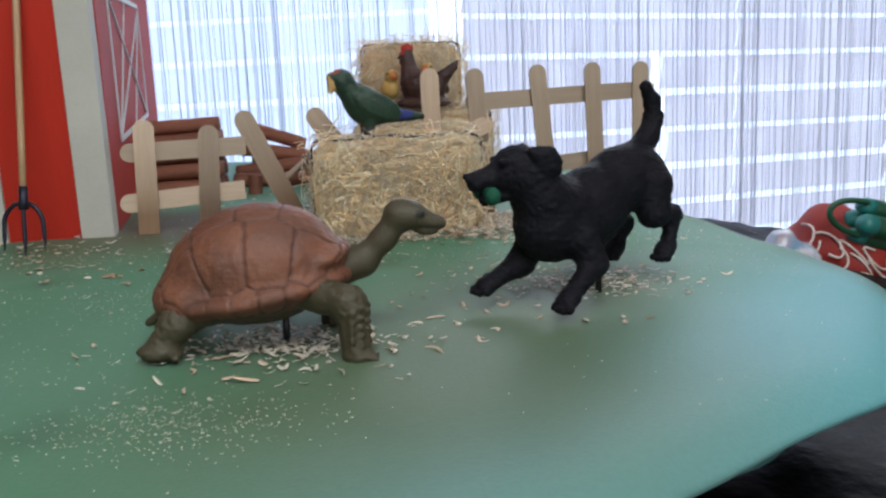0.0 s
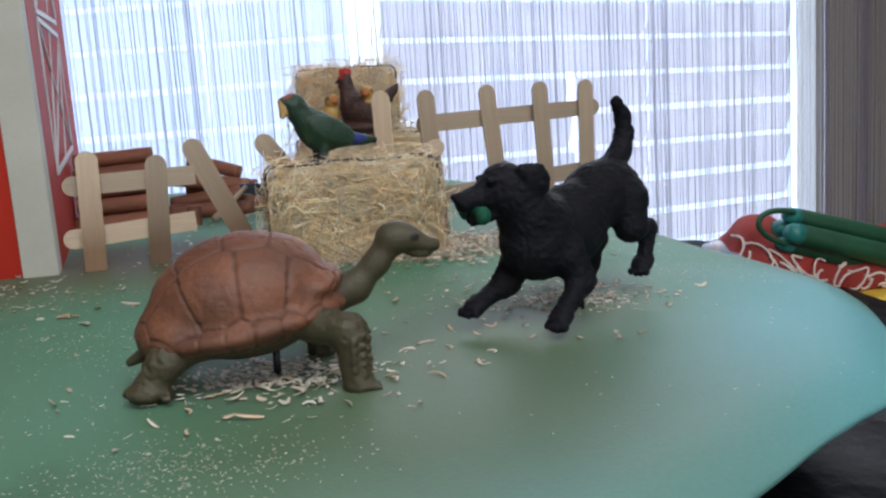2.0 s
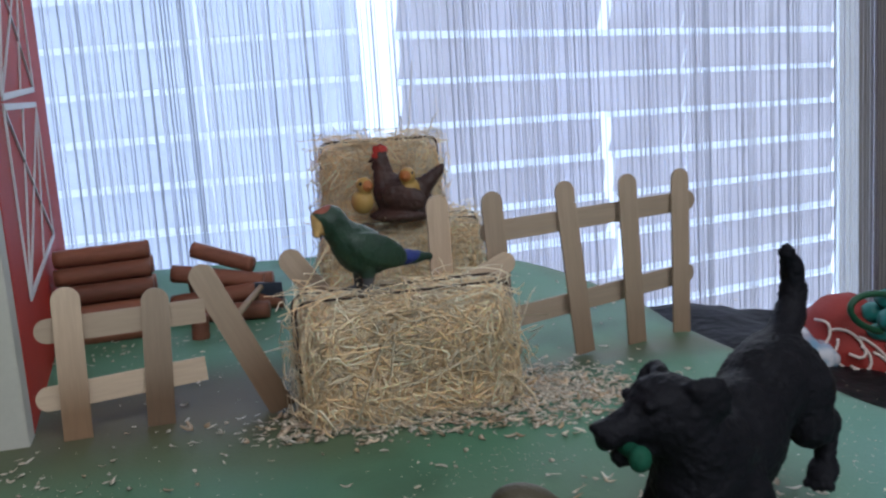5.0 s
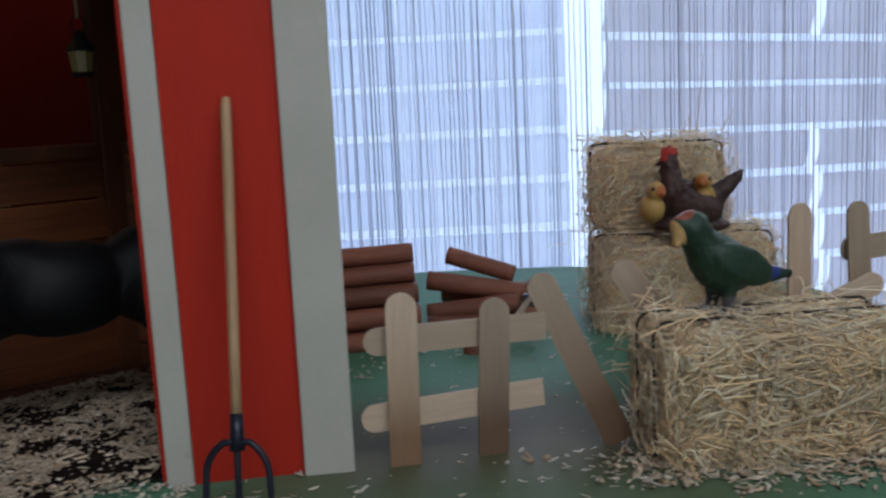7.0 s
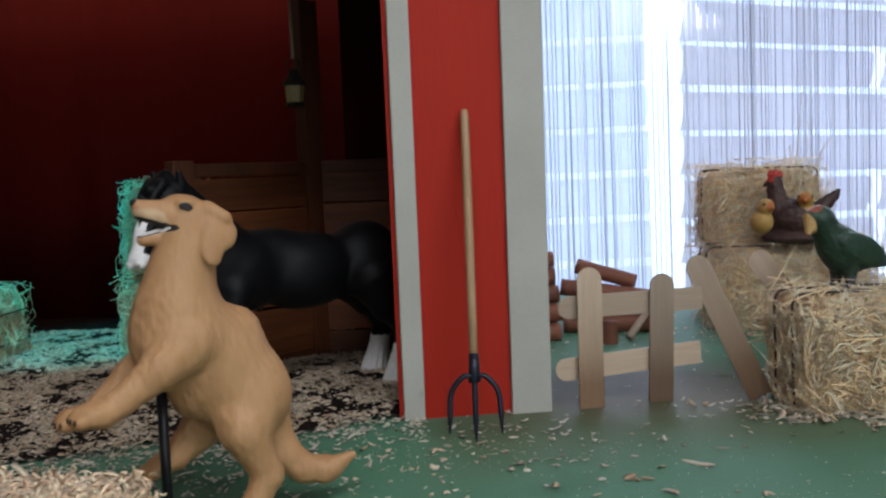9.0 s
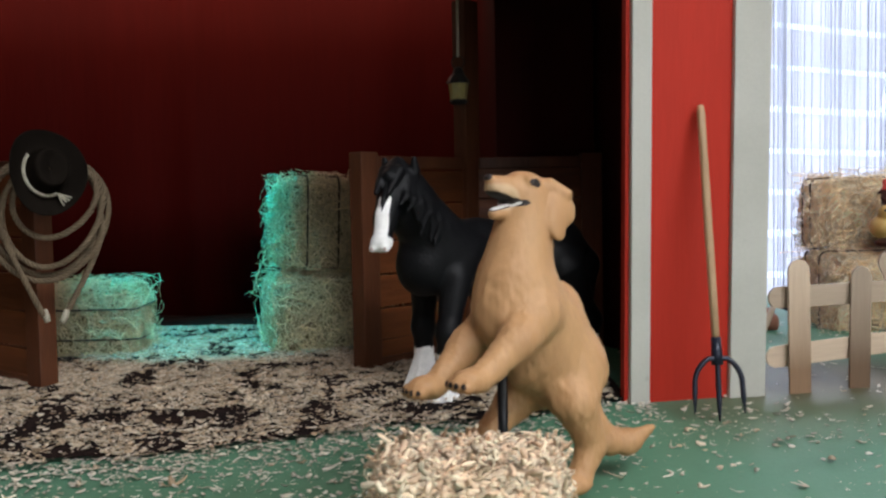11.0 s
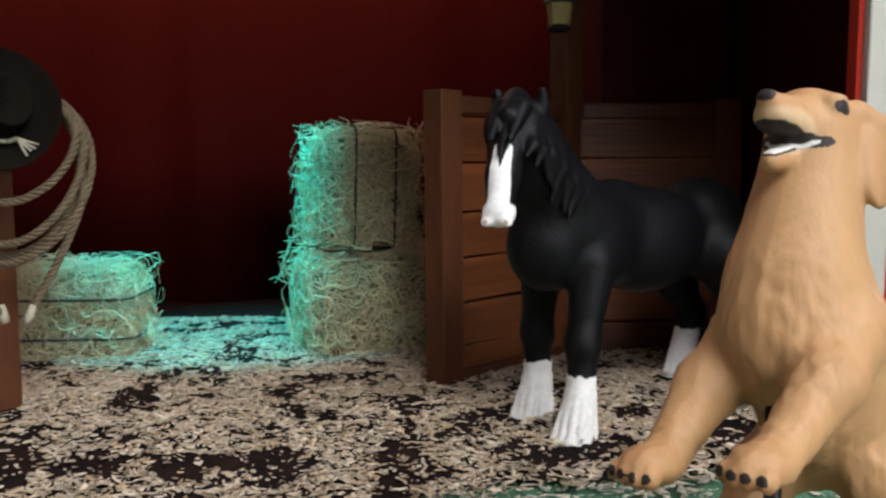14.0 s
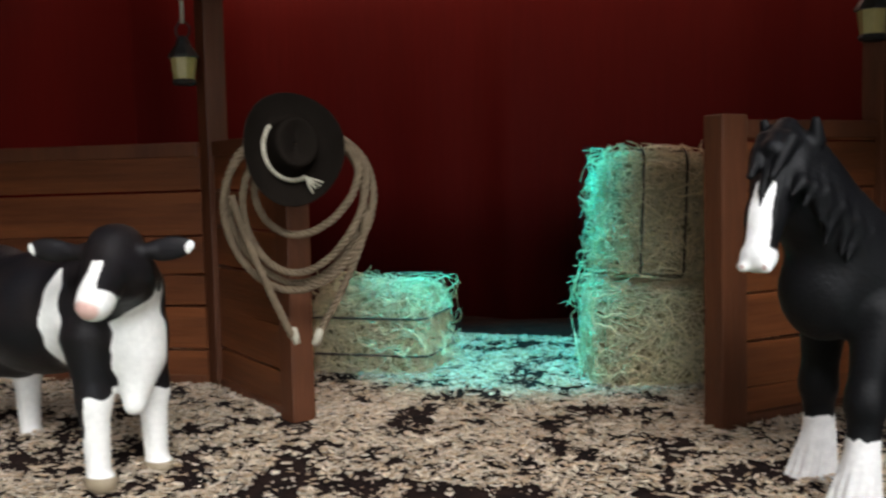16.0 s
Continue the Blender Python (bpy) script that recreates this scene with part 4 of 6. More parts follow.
def bale(label, m, size, kind="straw", n=1700, ties=2, along=0, group="wood wool bales"):
    """A bale with its base at m; ties run round it across the long side."""
    ba = thing("straw_bale" if kind != "hay" else "hay_bale", label, "bale", m, group)
    L = size
    v, f = box_data((-L[0] / 2 + 0.002, -L[1] / 2 + 0.002, 0.001), (L[0] / 2 - 0.002, L[1] / 2 - 0.002, L[2] - 0.002), 0.012)
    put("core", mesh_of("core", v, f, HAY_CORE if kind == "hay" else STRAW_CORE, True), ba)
    if kind == "straw":
        V, F = straw_on_box(L, int(n * 1.15), 0.020, 0.00100, 0.0035, 0.08, 3.2)
        V2, F2 = straw_on_box([x + 0.003 for x in L], int(n * 0.75), 0.022, 0.00115, 0.0085, 0.16, 4.2)
        V, F = np.concatenate([V, V2]), np.concatenate([F, F2 + len(V)])
    elif kind == "hay":
        V, F = straw_on_box(L, int(n * 1.25), 0.022, 0.00115, 0.0050, 0.20, 0.9)
    else:
        V, F = straw_on_box(L, int(n * 3.2), 0.0056, 0.0030, 0.0030, 0.04, 0.7, 0.14)
    if kind == "hay":
        V2, F2 = straw_on_box(L, 70, 0.052, 0.0013, 0.008, 0.10, 1.3)
        V, F = np.concatenate([V, V2]), np.concatenate([F, F2 + len(V)])
    V = V + np.array((0, 0, L[2] / 2))
    put("straw", mesh_of("straw", V, F, {"straw": STRAW, "hay": HAY}.get(kind, FLAKE)), ba, kind="stuff")
    for i in range(ties):
        u = (i - (ties - 1) / 2) * (L[1 - along % 2] * 0.42)
        o = 0.0072 if kind == "straw" else 0.0052
        a, h, c = L[along % 2] / 2 + o, L[2] + o * 1.1, 0.009
        prof = []
        for cx, cz, a0 in ((a - c, c, -90), (a - c, h - c, 0), (-a + c, h - c, 90), (-a + c, c, 180)):
            for k in range(7):
                q = radians(a0 + 15 * k)
                prof.append((cx + c * math.cos(q), cz + c * math.sin(q)))
        prof.append(prof[0])
        pts = []
        if along == 2:
            hx, hy, z0 = L[0] / 2 + o, L[1] / 2 + o, L[2] * (0.30 + 0.42 * i)
            for cx, cy, a0 in ((hx - 0.012, -hy + 0.012, -90), (hx - 0.012, hy - 0.012, 0), (-hx + 0.012, hy - 0.012, 90), (-hx + 0.012, -hy + 0.012, 180)):
                for k in range(7):
                    q = radians(a0 + 15 * k)
                    x, y = cx + 0.012 * math.cos(q), cy + 0.012 * math.sin(q)
                    pts.append((x, y, z0 + 0.0025 * noise.noise(Vector((x * 50, y * 50, i)))))
            pts.append(pts[0])
            tube("twine", pts, 0.0010, TWINE, ba, 5, label="dark baling twine")
            continue
        for s, z in prof:
            w = u + 0.0012 * noise.noise(Vector((s * 60, z * 60, i)))
            pts.append((s, w, max(z, 0.001)) if along == 0 else (w, s, max(z, 0.001)))
        tube("twine", pts, 0.0010, TWINE, ba, 5, label="dark baling twine")
    return ba


bale("pale wood wool bale with dark twine, a parrot figurine on it", pose(-0.042, 0.889, -0.005, 0, 0, 9), (0.138, 0.072, 0.079), n=3000)
bale("wide pale wood wool bale standing on the green base", pose(-0.030, 1.200, 0.003, 0, 0, -3), (0.144, 0.110, 0.080), n=3800)
bale("pale wood wool bale stacked on another bale", pose(-0.046, 1.225, 0.093, 0, 0, -3), (0.106, 0.060, 0.070), n=2600)
bale("crumbly bale of coarse wood shavings on the green base", pose(-0.524, 0.553, -0.014, 0, 0, -3), (0.082, 0.050, 0.062), "shavings", n=4200, ties=0)
bale("green-tinged hay bale lying beside the stall partition", pose(-0.873, 1.104, 0.006, 0, 0, 2), (0.092, 0.075, 0.070), "hay", n=2300, along=2, group="hay bales")
bale("hay bale under another bale, lit teal on one side", pose(-0.643, 1.115, 0.006, 0, 0, 22), (0.118, 0.084, 0.077), "hay", n=2300, ties=0, group="hay bales")
bale("hay bale with dark twine standing on another bale", pose(-0.656, 1.104, 0.090, 0, 2.5, 22), (0.074, 0.060, 0.086), "hay", n=2300, along=1, group="hay bales")


# ---- log pile, axe ----
def log(name, a, b, r, label="", group="logs"):
    a, b = np.array(a, float), np.array(b, float)
    n = 14
    pts = [a + (b - a) * t for t in np.linspace(0, 1, n)]
    v, f = tube_data(pts, [r * (1 + 0.05 * noise.noise(Vector((i * 0.9, r * 900, a[2] * 70)))) for i in range(n)], 14)
    V = np.array(v)
    V += 0.0004 * np.array([noise.noise_vector(Vector(x) * 400) for x in V])
    return put(name, mesh_of(name, V, f, LOG, True), None, None, label, "log", group)


for x, y, z, r in ((-0.272, 1.152, 0.0865, 0.0085), (-0.271, 1.145, 0.070, 0.0085), (-0.268, 1.138, 0.053, 0.009), (-0.266, 1.130, 0.035, 0.009), (-0.268, 1.122, 0.0165, 0.0092),
                   (-0.270, 1.158, 0.052, 0.009), (-0.270, 1.152, 0.034, 0.009), (-0.270, 1.142, 0.0165, 0.0092), (-0.270, 1.162, 0.0165, 0.0092), (-0.273, 1.166, 0.070, 0.0085), (-0.272, 1.172, 0.034, 0.009)):
    log("firewood_log", (x, y, z), (x - 0.086, y - 0.010, z - 0.003), r, "reddish brown log in a stacked pile", "stacked logs")
log("firewood_log", (-0.243, 1.215, 0.073), (-0.182, 1.200, 0.055), 0.0082, "reddish brown log on top of a loose pile", "loose logs")
log("firewood_log", (-0.262, 1.196, 0.053), (-0.172, 1.186, 0.040), 0.0088, "reddish brown log lying across a loose pile", "loose logs")
log("firewood_log", (-0.262, 1.184, 0.024), (-0.178, 1.174, 0.033), 0.0090, "reddish brown log at the foot of a loose pile", "loose logs")
log("firewood_log", (-0.246, 1.207, 0.018), (-0.155, 1.200, 0.018), 0.0095, "reddish brown log at the foot of a loose pile", "loose logs")
log("firewood_log", (-0.262, 1.166, 0.0165), (-0.165, 1.160, 0.0165), 0.0088, "reddish brown log at the foot of a loose pile", "loose logs")
log("firewood_log", (-0.250, 1.222, 0.035), (-0.165, 1.214, 0.036), 0.0088, "reddish brown log at the back of a loose pile", "loose logs")
log("firewood_log", (-0.222, 1.095, 0.006), (-0.221, 1.096, 0.030), 0.008, "short reddish brown log standing on end", "loose logs")

axe = thing("axe", "toy axe with blued head and pale handle leaning on logs", "axe", pose(-0.166, 1.150, 0.0395, 0, 0, 0))
v, f = box_data((-0.010, -0.0025, -0.006), (0.014, 0.0025, 0.005), 0.001)
put("axe_head", mesh_of("axe_head", [(x + (0.002 if x > 0 else 0), y * (0.35 if x > 0.008 else 1), z * (1.5 if x > 0.008 else 0.9) - 0.2 * x) for x, y, z in v], f, AXE), axe, label="blued steel head")
tube("axe_handle", [(-0.004, -0.001, 0.002), (-0.018, -0.022, -0.011), (-0.036, -0.047, -0.0275)], [0.0030, 0.0034, 0.0042], STICK, axe)


# ---- loose shavings ----
def shavings(name, label, xy, length, width, mat, lift=0.0007, curl=0.5, points=4):
    n = len(xy)
    S = points
    t = np.linspace(-0.5, 0.5, S)
    a = np.random.uniform(0, 2 * math.pi, n)
    d = np.stack([np.cos(a), np.sin(a), np.random.normal(0, 0.12, n)], 1)
    nor = np.stack([np.random.normal(0, 0.35, n), np.random.normal(0, 0.35, n), np.ones(n)], 1)
    nor /= np.linalg.norm(nor, axis=1)[:, None]
    e = np.cross(nor, d)
    ln = np.random.gamma(5, length / 5, n)
    b = np.random.normal(0, curl, n)
    c = np.random.uniform(-0.2, 0.7, n) * curl
    z = ground_z(xy[:, 0], xy[:, 1]) + lift + np.random.uniform(0, 0.0012, n)
    C = np.concatenate([xy, z[:, None]], 1)[:, None] + d[:, None] * (ln[:, None] * t)[..., None] + e[:, None] * (ln[:, None] * b[:, None] * t ** 2)[..., None] + nor[:, None] * (ln[:, None] * c[:, None] * (t ** 2))[..., None]
    w = np.random.uniform(0.5, 1.4, n) * width
    V, F = ribbons(C, nor, w, np.full(n, 0.0003))
    put(name, mesh_of(name, V, F, mat), None, None, label, "wood shavings", kind="stuff")


def spot_points(x, y, sx, sy, n):
    return np.stack([np.random.normal(x, sx, n), np.random.normal(y, sy, n)], 1)


np.random.seed(7)
cand = np.stack([np.random.uniform(-1.25, -0.405, 84000), np.random.uniform(0.72, 1.26, 84000)], 1)
front = 0.004 + floor_edge(cand[:, 0])
patch = np.array([noise.noise(Vector((x * 30, y * 30, 5))) + 0.6 * noise.noise(Vector((x * 90, y * 90, 2))) for x, y in cand])
keep = (np.random.rand(len(cand)) < np.clip(0.68 + 2.4 * patch, 0.015, 1)) & (cand[:, 1] > front - 0.02 * np.random.rand(len(cand)))
shavings("barn_litter", "pale wood shavings strewn over the dark barn floor", cand[keep], 0.0045, 0.0027, SHAVE, 0.0046, 0.6, 3)
crumbs = np.stack([np.random.uniform(-1.2, -0.405, 9000), np.random.uniform(0.74, 1.2, 9000)], 1)
crumbs = crumbs[crumbs[:, 1] > floor_edge(crumbs[:, 0])]
shavings("litter_crumbs", "fine crumbs of wood litter on the barn floor", crumbs, 0.0022, 0.0019, SHAVE, 0.0058, 0.3, 3)
edge = np.stack([np.random.uniform(-1.0, -0.38, 2600), np.random.normal(0.0, 0.024, 2600)], 1)
edge[:, 1] += floor_edge(edge[:, 0]) - 0.004
shavings("spilled_shavings", "wood shavings spilled over the green base at the barn", edge, 0.0040, 0.0021, SHAVE_PALE, 0.001)
loose = np.concatenate([spot_points(-0.01, 0.852, 0.075, 0.016, 420), spot_points(-0.085, 0.548, 0.030, 0.018, 420), spot_points(0.105, 0.672, 0.035, 0.014, 260), spot_points(0.062, 0.890, 0.032, 0.026, 1100), spot_points(-0.03, 0.838, 0.07, 0.014, 260),
                        spot_points(0.06, 0.70, 0.05, 0.03, 22), np.stack([np.random.uniform(-0.3, 0.1, 60), np.random.uniform(0.6, 0.84, 60)], 1),
                        spot_points(-0.09, 0.485, 0.05, 0.03, 22), spot_points(-0.60, 0.70, 0.11, 0.045, 600), spot_points(-0.33, 0.775, 0.06, 0.03, 120), spot_points(0.0, 1.12, 0.1, 0.04, 120),
                        np.stack([np.random.uniform(-0.28, 0.15, 130), np.random.uniform(0.9, 1.3, 130)], 1), spot_points(-0.30, 1.06, 0.03, 0.03, 50)])
shavings("loose_shavings", "pale wood shavings strewn over the green base", loose, 0.0044, 0.0023, SHAVE_PALE, 0.0006, 0.8)
dust = np.concatenate([np.stack([np.random.uniform(-0.32, 0.3, 260), np.random.uniform(0.42, 0.95, 260)], 1), spot_points(-0.11, 0.42, 0.035, 0.024, 280), spot_points(-0.2, 0.50, 0.06, 0.05, 120), spot_points(0.21, 0.74, 0.05, 0.05, 160), spot_points(0.2, 0.82, 0.035, 0.03, 90), spot_points(-0.2, 0.66, 0.05, 0.04, 420),
                       spot_points(0.02, 0.77, 0.04, 0.02, 120), spot_points(-0.36, 0.76, 0.1, 0.02, 260), spot_points(-0.62, 0.73, 0.14, 0.04, 900), spot_points(-0.2, 1.0, 0.05, 0.05, 80)])
curls = np.concatenate([spot_points(-0.02, 0.838, 0.07, 0.014, 150), spot_points(-0.115, 0.850, 0.012, 0.012, 60), spot_points(0.05, 0.86, 0.05, 0.025, 130), spot_points(-0.02, 0.852, 0.06, 0.012, 60), spot_points(-0.085, 0.535, 0.06, 0.03, 34), spot_points(0.03, 0.60, 0.07, 0.05, 26), spot_points(0.09, 0.70, 0.05, 0.02, 26), spot_points(0.065, 0.89, 0.03, 0.02, 120),
                        spot_points(-0.25, 0.70, 0.07, 0.05, 18), spot_points(0.0, 1.11, 0.09, 0.03, 40), spot_points(-0.36, 0.74, 0.06, 0.03, 30), spot_points(-0.62, 0.71, 0.10, 0.03, 26)])
shavings("shaving_curls", "larger curled wood shavings on the green base", curls, 0.0072, 0.0034, SHAVE, 0.001, 1.1, 5)
shavings("sawdust", "fine pale sawdust on the green base", np.concatenate([dust, spot_points(-0.11, 0.42, 0.030, 0.020, 300)]), 0.0009, 0.0006, SHAVE_PALE, 0.0003)


# ---- figurines ----
def rod(x, y, top, r=0.0022):
    z = float(ground_z(x, y)) - 0.004
    ob = tube("support_rod", [(0, 0, 0), (0, 0, top - z)], r, ROD, None, 12, label="thin black steel rod carrying a figurine", category="rod", group="support rods")
    ob.matrix_world = pose(x, y, z)


def tortoise():
    sh = [egg((-0.015, 0, 0.0490), (0.050, 0.040, 0.0335), (0, -4, 0)), egg((-0.015, 0, 0.0365), (0.0570, 0.0460, 0.0120), (0, -8, 0), 0.006), egg((-0.050, 0, 0.036), (0.024, 0.034, 0.015)), egg((-0.010, 0, 0.060), (0.034, 0.028, 0.022), k=0.012), egg((0.027, 0, 0.0545), (0.0140, 0.0270, 0.0068), (0, -16, 0), 0.006)]
    V, F = skin(sh, 0.0011, 0.008)
    # scutes: groove between the two nearest seeds
    seeds = [(x, 0.0, z) for x, z in ((-0.060, 0.058), (-0.040, 0.084), (-0.010, 0.094), (0.018, 0.084))] + [(x, s * 0.036, z) for s in (-1, 1) for x, z in ((-0.052, 0.044), (-0.029, 0.058), (-0.001, 0.060), (0.022, 0.056))]
    for a in np.linspace(0, 2 * math.pi, 25)[:-1]:
        seeds.append((-0.015 + 0.060 * math.cos(a), 0.049 * math.sin(a), 0.0345 + 0.008 * math.cos(a)))
    seeds = np.array(seeds)
    D = np.linalg.norm((V[:, None] - seeds[None]) * np.array([1, 1, 0.9]), axis=2)
    D[:, 12:] *= 1.45
    srt = np.sort(D, 1)
    g = np.exp(-((srt[:, 1] - srt[:, 0] - 0.0004 * np.sin(V[:, 2] * 900)) / 0.0011) ** 2) * (V[:, 2] > 0.027)
    dome = 1 - np.clip(srt[:, 0] / 0.022, 0, 1)
    me = mesh_of("tmp", V, F, SHELL)
    nor = np.zeros(len(V) * 3)
    me.vertices.foreach_get("normal", nor)
    bpy.data.meshes.remove(me)
    V = V + nor.reshape(-1, 3) * (-0.0014 * g + 0.0012 * dome + 0.0005 * lumps(V, 220) + 0.0003 * lumps(V, 600, 2))[:, None]
    under = np.clip((0.0285 + 0.14 * V[:, 0] - V[:, 2]) / 0.003, 0, 1)
    body = [egg((-0.015, 0, 0.0310), (0.047, 0.036, 0.0110), (0, -7, 0)),
            cone((0.028, 0.0, 0.043), (0.047, 0.0, 0.049), 0.0115, 0.0086), cone((0.047, 0, 0.049), (0.0605, 0, 0.0620), 0.0080, 0.0066), cone((0.0605, 0, 0.0620), (0.0690, 0, 0.0735), 0.0066, 0.0078),
            egg((0.0750, 0, 0.0755), (0.0128, 0.0094, 0.0086), (0, 14, 0)), egg((0.0865, 0, 0.0710), (0.0090, 0.0064, 0.0050), (0, 14, 0), 0.004), egg((0.0945, 0, 0.0695), (0.0030, 0.0030, 0.0034), k=0.003), egg((0.0850, 0, 0.0655), (0.0075, 0.0052, 0.0028), (0, 6, 0), 0.002)]
    for s in (-1, 1):
        fx = 0.044 if s < 0 else 0.026
        body += [cone((0.022, s * 0.024, 0.036), (fx - 0.004, s * 0.036, 0.033), 0.0105, 0.0092), cone((fx - 0.003, s * 0.037, 0.032), (fx - 0.001, s * 0.039, 0.006), 0.0088, 0.0078), egg((fx + 0.001, s * 0.040, 0.0036), (0.0092, 0.0085, 0.0045), k=0.003),
                 cone((-0.044, s * 0.022, 0.032), (-0.056, s * 0.029, 0.024), 0.011, 0.0090), cone((-0.056, s * 0.029, 0.024), (-0.066, s * 0.032, 0.012), 0.0088, 0.0080), egg((-0.067, s * 0.033, 0.0095), (0.0125, 0.0092, 0.0048), k=0.003)]
        for i in (-1, 0, 1):
            body += [egg((fx + 0.0090, s * 0.040 + i * 0.005, 0.0022), (0.0032, 0.002, 0.002), k=0.0015), egg((-0.056, s * 0.033 + i * 0.0055 + s * 0.003, 0.0075), (0.003, 0.0022, 0.002), k=0.0015)]
        # rows of horny scales down the front of the foreleg
        for i in range(5):
            for a in (-50, -15, 20, 55, 90):
                body += [egg((fx - 0.002 + 0.0084 * math.cos(radians(a)), s * (0.0378 + 0.0084 * math.sin(radians(a))), 0.009 + 0.0050 * i + 0.0022 * (a % 2)), (0.0022, 0.0022, 0.0027), k=0.0009)]
        body += [egg((0.0820, s * 0.0076, 0.0765), (0.0028, 0.0016, 0.0024), k=0.0008)]
    body += [cone((-0.064, 0, 0.026), (-0.080, 0, 0.018), 0.006, 0.0025)]
    W, G = skin(body, 0.0012, 0.006)
    rough = lumps(W, 330, 3) * np.clip((np.abs(W[:, 1]) - 0.015) / 0.01, 0, 1)
    W = W + 0.0009 * rough[:, None] * np.sign(W - np.array((0, 0, 0.02)))
    dark = np.maximum(near(W, (0.0828, 0.0090, 0.0765), (0.0032, 0.0026, 0.0028)), near(W, (0.0828, -0.0090, 0.0765), (0.0032, 0.0026, 0.0028)))
    mouth = np.exp(-((W[:, 2] - 0.0675 - 0.06 * (0.095 - W[:, 0])) / 0.0006) ** 2) * (W[:, 0] > 0.078)
    dark = np.clip(dark + 0.8 * mouth + 0.5 * np.clip((0.004 - W[:, 2]) / 0.004, 0, 1), 0, 1)
    n = len(V)
    data = (np.concatenate([V, W]), np.concatenate([F, G + n]))
    return data, {"groove": np.concatenate([g * 0.95, np.zeros(len(W))]), "skin": np.concatenate([under, np.ones(len(W))]), "dark": np.concatenate([np.zeros(n), dark])}


def black_dog():
    p = [egg((0.046, 0, 0.059), (0.031, 0.0220, 0.0270), (0, 6, 0)), egg((0.012, 0, 0.0615), (0.036, 0.0225, 0.0280), (0, 14, 0)), egg((-0.022, 0, 0.0760), (0.032, 0.0215, 0.0235), (0, 16, 0)), egg((-0.042, 0, 0.0790), (0.021, 0.0215, 0.0220), (0, 24, 0)),
         cone((0.048, 0, 0.068), (0.069, -0.003, 0.088), 0.0205, 0.0160)]
    # the head is turned to the dog's right
    ca, sa, hc = math.cos(radians(-30)), math.sin(radians(-30)), np.array((0.0745, -0.004, 0.0945))

    def hp(u, v, w):
        return hc + np.array((u * ca - v * sa, u * sa + v * ca, w))
    p += [egg(hc, (0.0165, 0.0145, 0.0138), (0, 8, -30)), egg(hp(0.003, 0, 0.006), (0.0105, 0.0118, 0.0078), (0, 0, -30), 0.004), cone(hp(0.010, 0, -0.003), hp(0.0265, 0, -0.0065), 0.0090, 0.0068), egg(hp(0.0322, 0, -0.0032), (0.0030, 0.0038, 0.0028), k=0.002),
          cone(hp(0.006, 0, -0.0135), hp(0.0220, 0, -0.0172), 0.0060, 0.0042, 0.002), cone(hp(-0.006, 0, -0.006), hp(-0.014, 0, -0.020), 0.0130, 0.0150)]
    for s in (-1, 1):
        r = hp(-0.006, s * 0.0125, 0.0100)
        p += [cone(r, r + np.array((-0.009, s * 0.006, 0.001)), 0.0042, 0.0030, 0.002), egg(r + np.array((-0.0075, s * 0.0055, -0.0075)), (0.0088, 0.0030, 0.0105), (s * -14, 24, -30), 0.002), egg(hp(0.0125, s * 0.0100, 0.0055), (0.0034, 0.0024, 0.0026), k=0.001)]
    legs = [((0.040, 0.016, 0.048), (0.034, 0.0225, 0.031), (0.062, 0.026, 0.0165), 0.0122), ((0.046, -0.016, 0.046), (0.056, -0.021, 0.030), (0.076, -0.026, 0.0215), 0.0118)]
    hind = [((-0.042, 0.013, 0.072), (-0.040, 0.0170, 0.054), (-0.0610, 0.0185, 0.050), (-0.0535, 0.020, 0.0290)), ((-0.040, -0.013, 0.070), (-0.036, -0.0170, 0.050), (-0.0560, -0.0185, 0.041), (-0.0490, -0.020, 0.0260))]
    paws = []
    for a, b, c, r in legs:
        a, b, c = np.array(a), np.array(b), np.array(c)
        d = (c - b) / np.linalg.norm(c - b)
        p += [cone(a, b, r, 0.0086), cone(b, c, 0.0078, 0.0056)]
        paws.append((c, d))
    for a, k, h, f in hind:
        p += [cone(a, k, 0.0160, 0.0110), cone(k, h, 0.0095, 0.0060), cone(h, f, 0.0058, 0.0054)]
        paws.append((np.array(f), np.array((0.75, 0, -0.55))))
    for c, d in paws:
        side = np.array((0.0, 1.0, 0.0))
        p += [egg(c + d * 0.005, (0.0092, 0.0078, 0.0058), (0, math.degrees(math.asin(-d[2])), 0), 0.003)]
        for j in (-1.5, -0.5, 0.5, 1.5):
            p += [egg(c + d * (0.0135 - 0.0012 * abs(j)) + side * j * 0.0038 + np.array((0, 0, -0.001)), (0.0038, 0.0023, 0.0030), k=0.0011)]
    tail = [(-0.046, 0, 0.0940), (-0.0590, 0, 0.1040), (-0.0655, 0, 0.1160), (-0.0640, 0, 0.1290), (-0.0555, 0, 0.1390)]
    for a, b, r0, r1 in zip(tail, tail[1:], (0.0095, 0.0078, 0.0066, 0.0056), (0.0078, 0.0066, 0.0056, 0.0040)):
        p.append(cone(a, b, r0, r1, 0.003))
    V, F = skin(p, 0.0012, 0.0055)
    # coat: fine ridges that run along the body
    me = mesh_of("tmp", V, F, BLACK_FUR)
    nor = np.zeros(len(V) * 3)
    me.vertices.foreach_get("normal", nor)
    bpy.data.meshes.remove(me)
    coat = lumps(V * np.array((0.45, 1, 1)), 330, 2) + 0.6 * lumps(V * np.array((0.6, 1, 1)), 760, 5)
    V = V + nor.reshape(-1, 3) * (0.0008 * coat)[:, None]
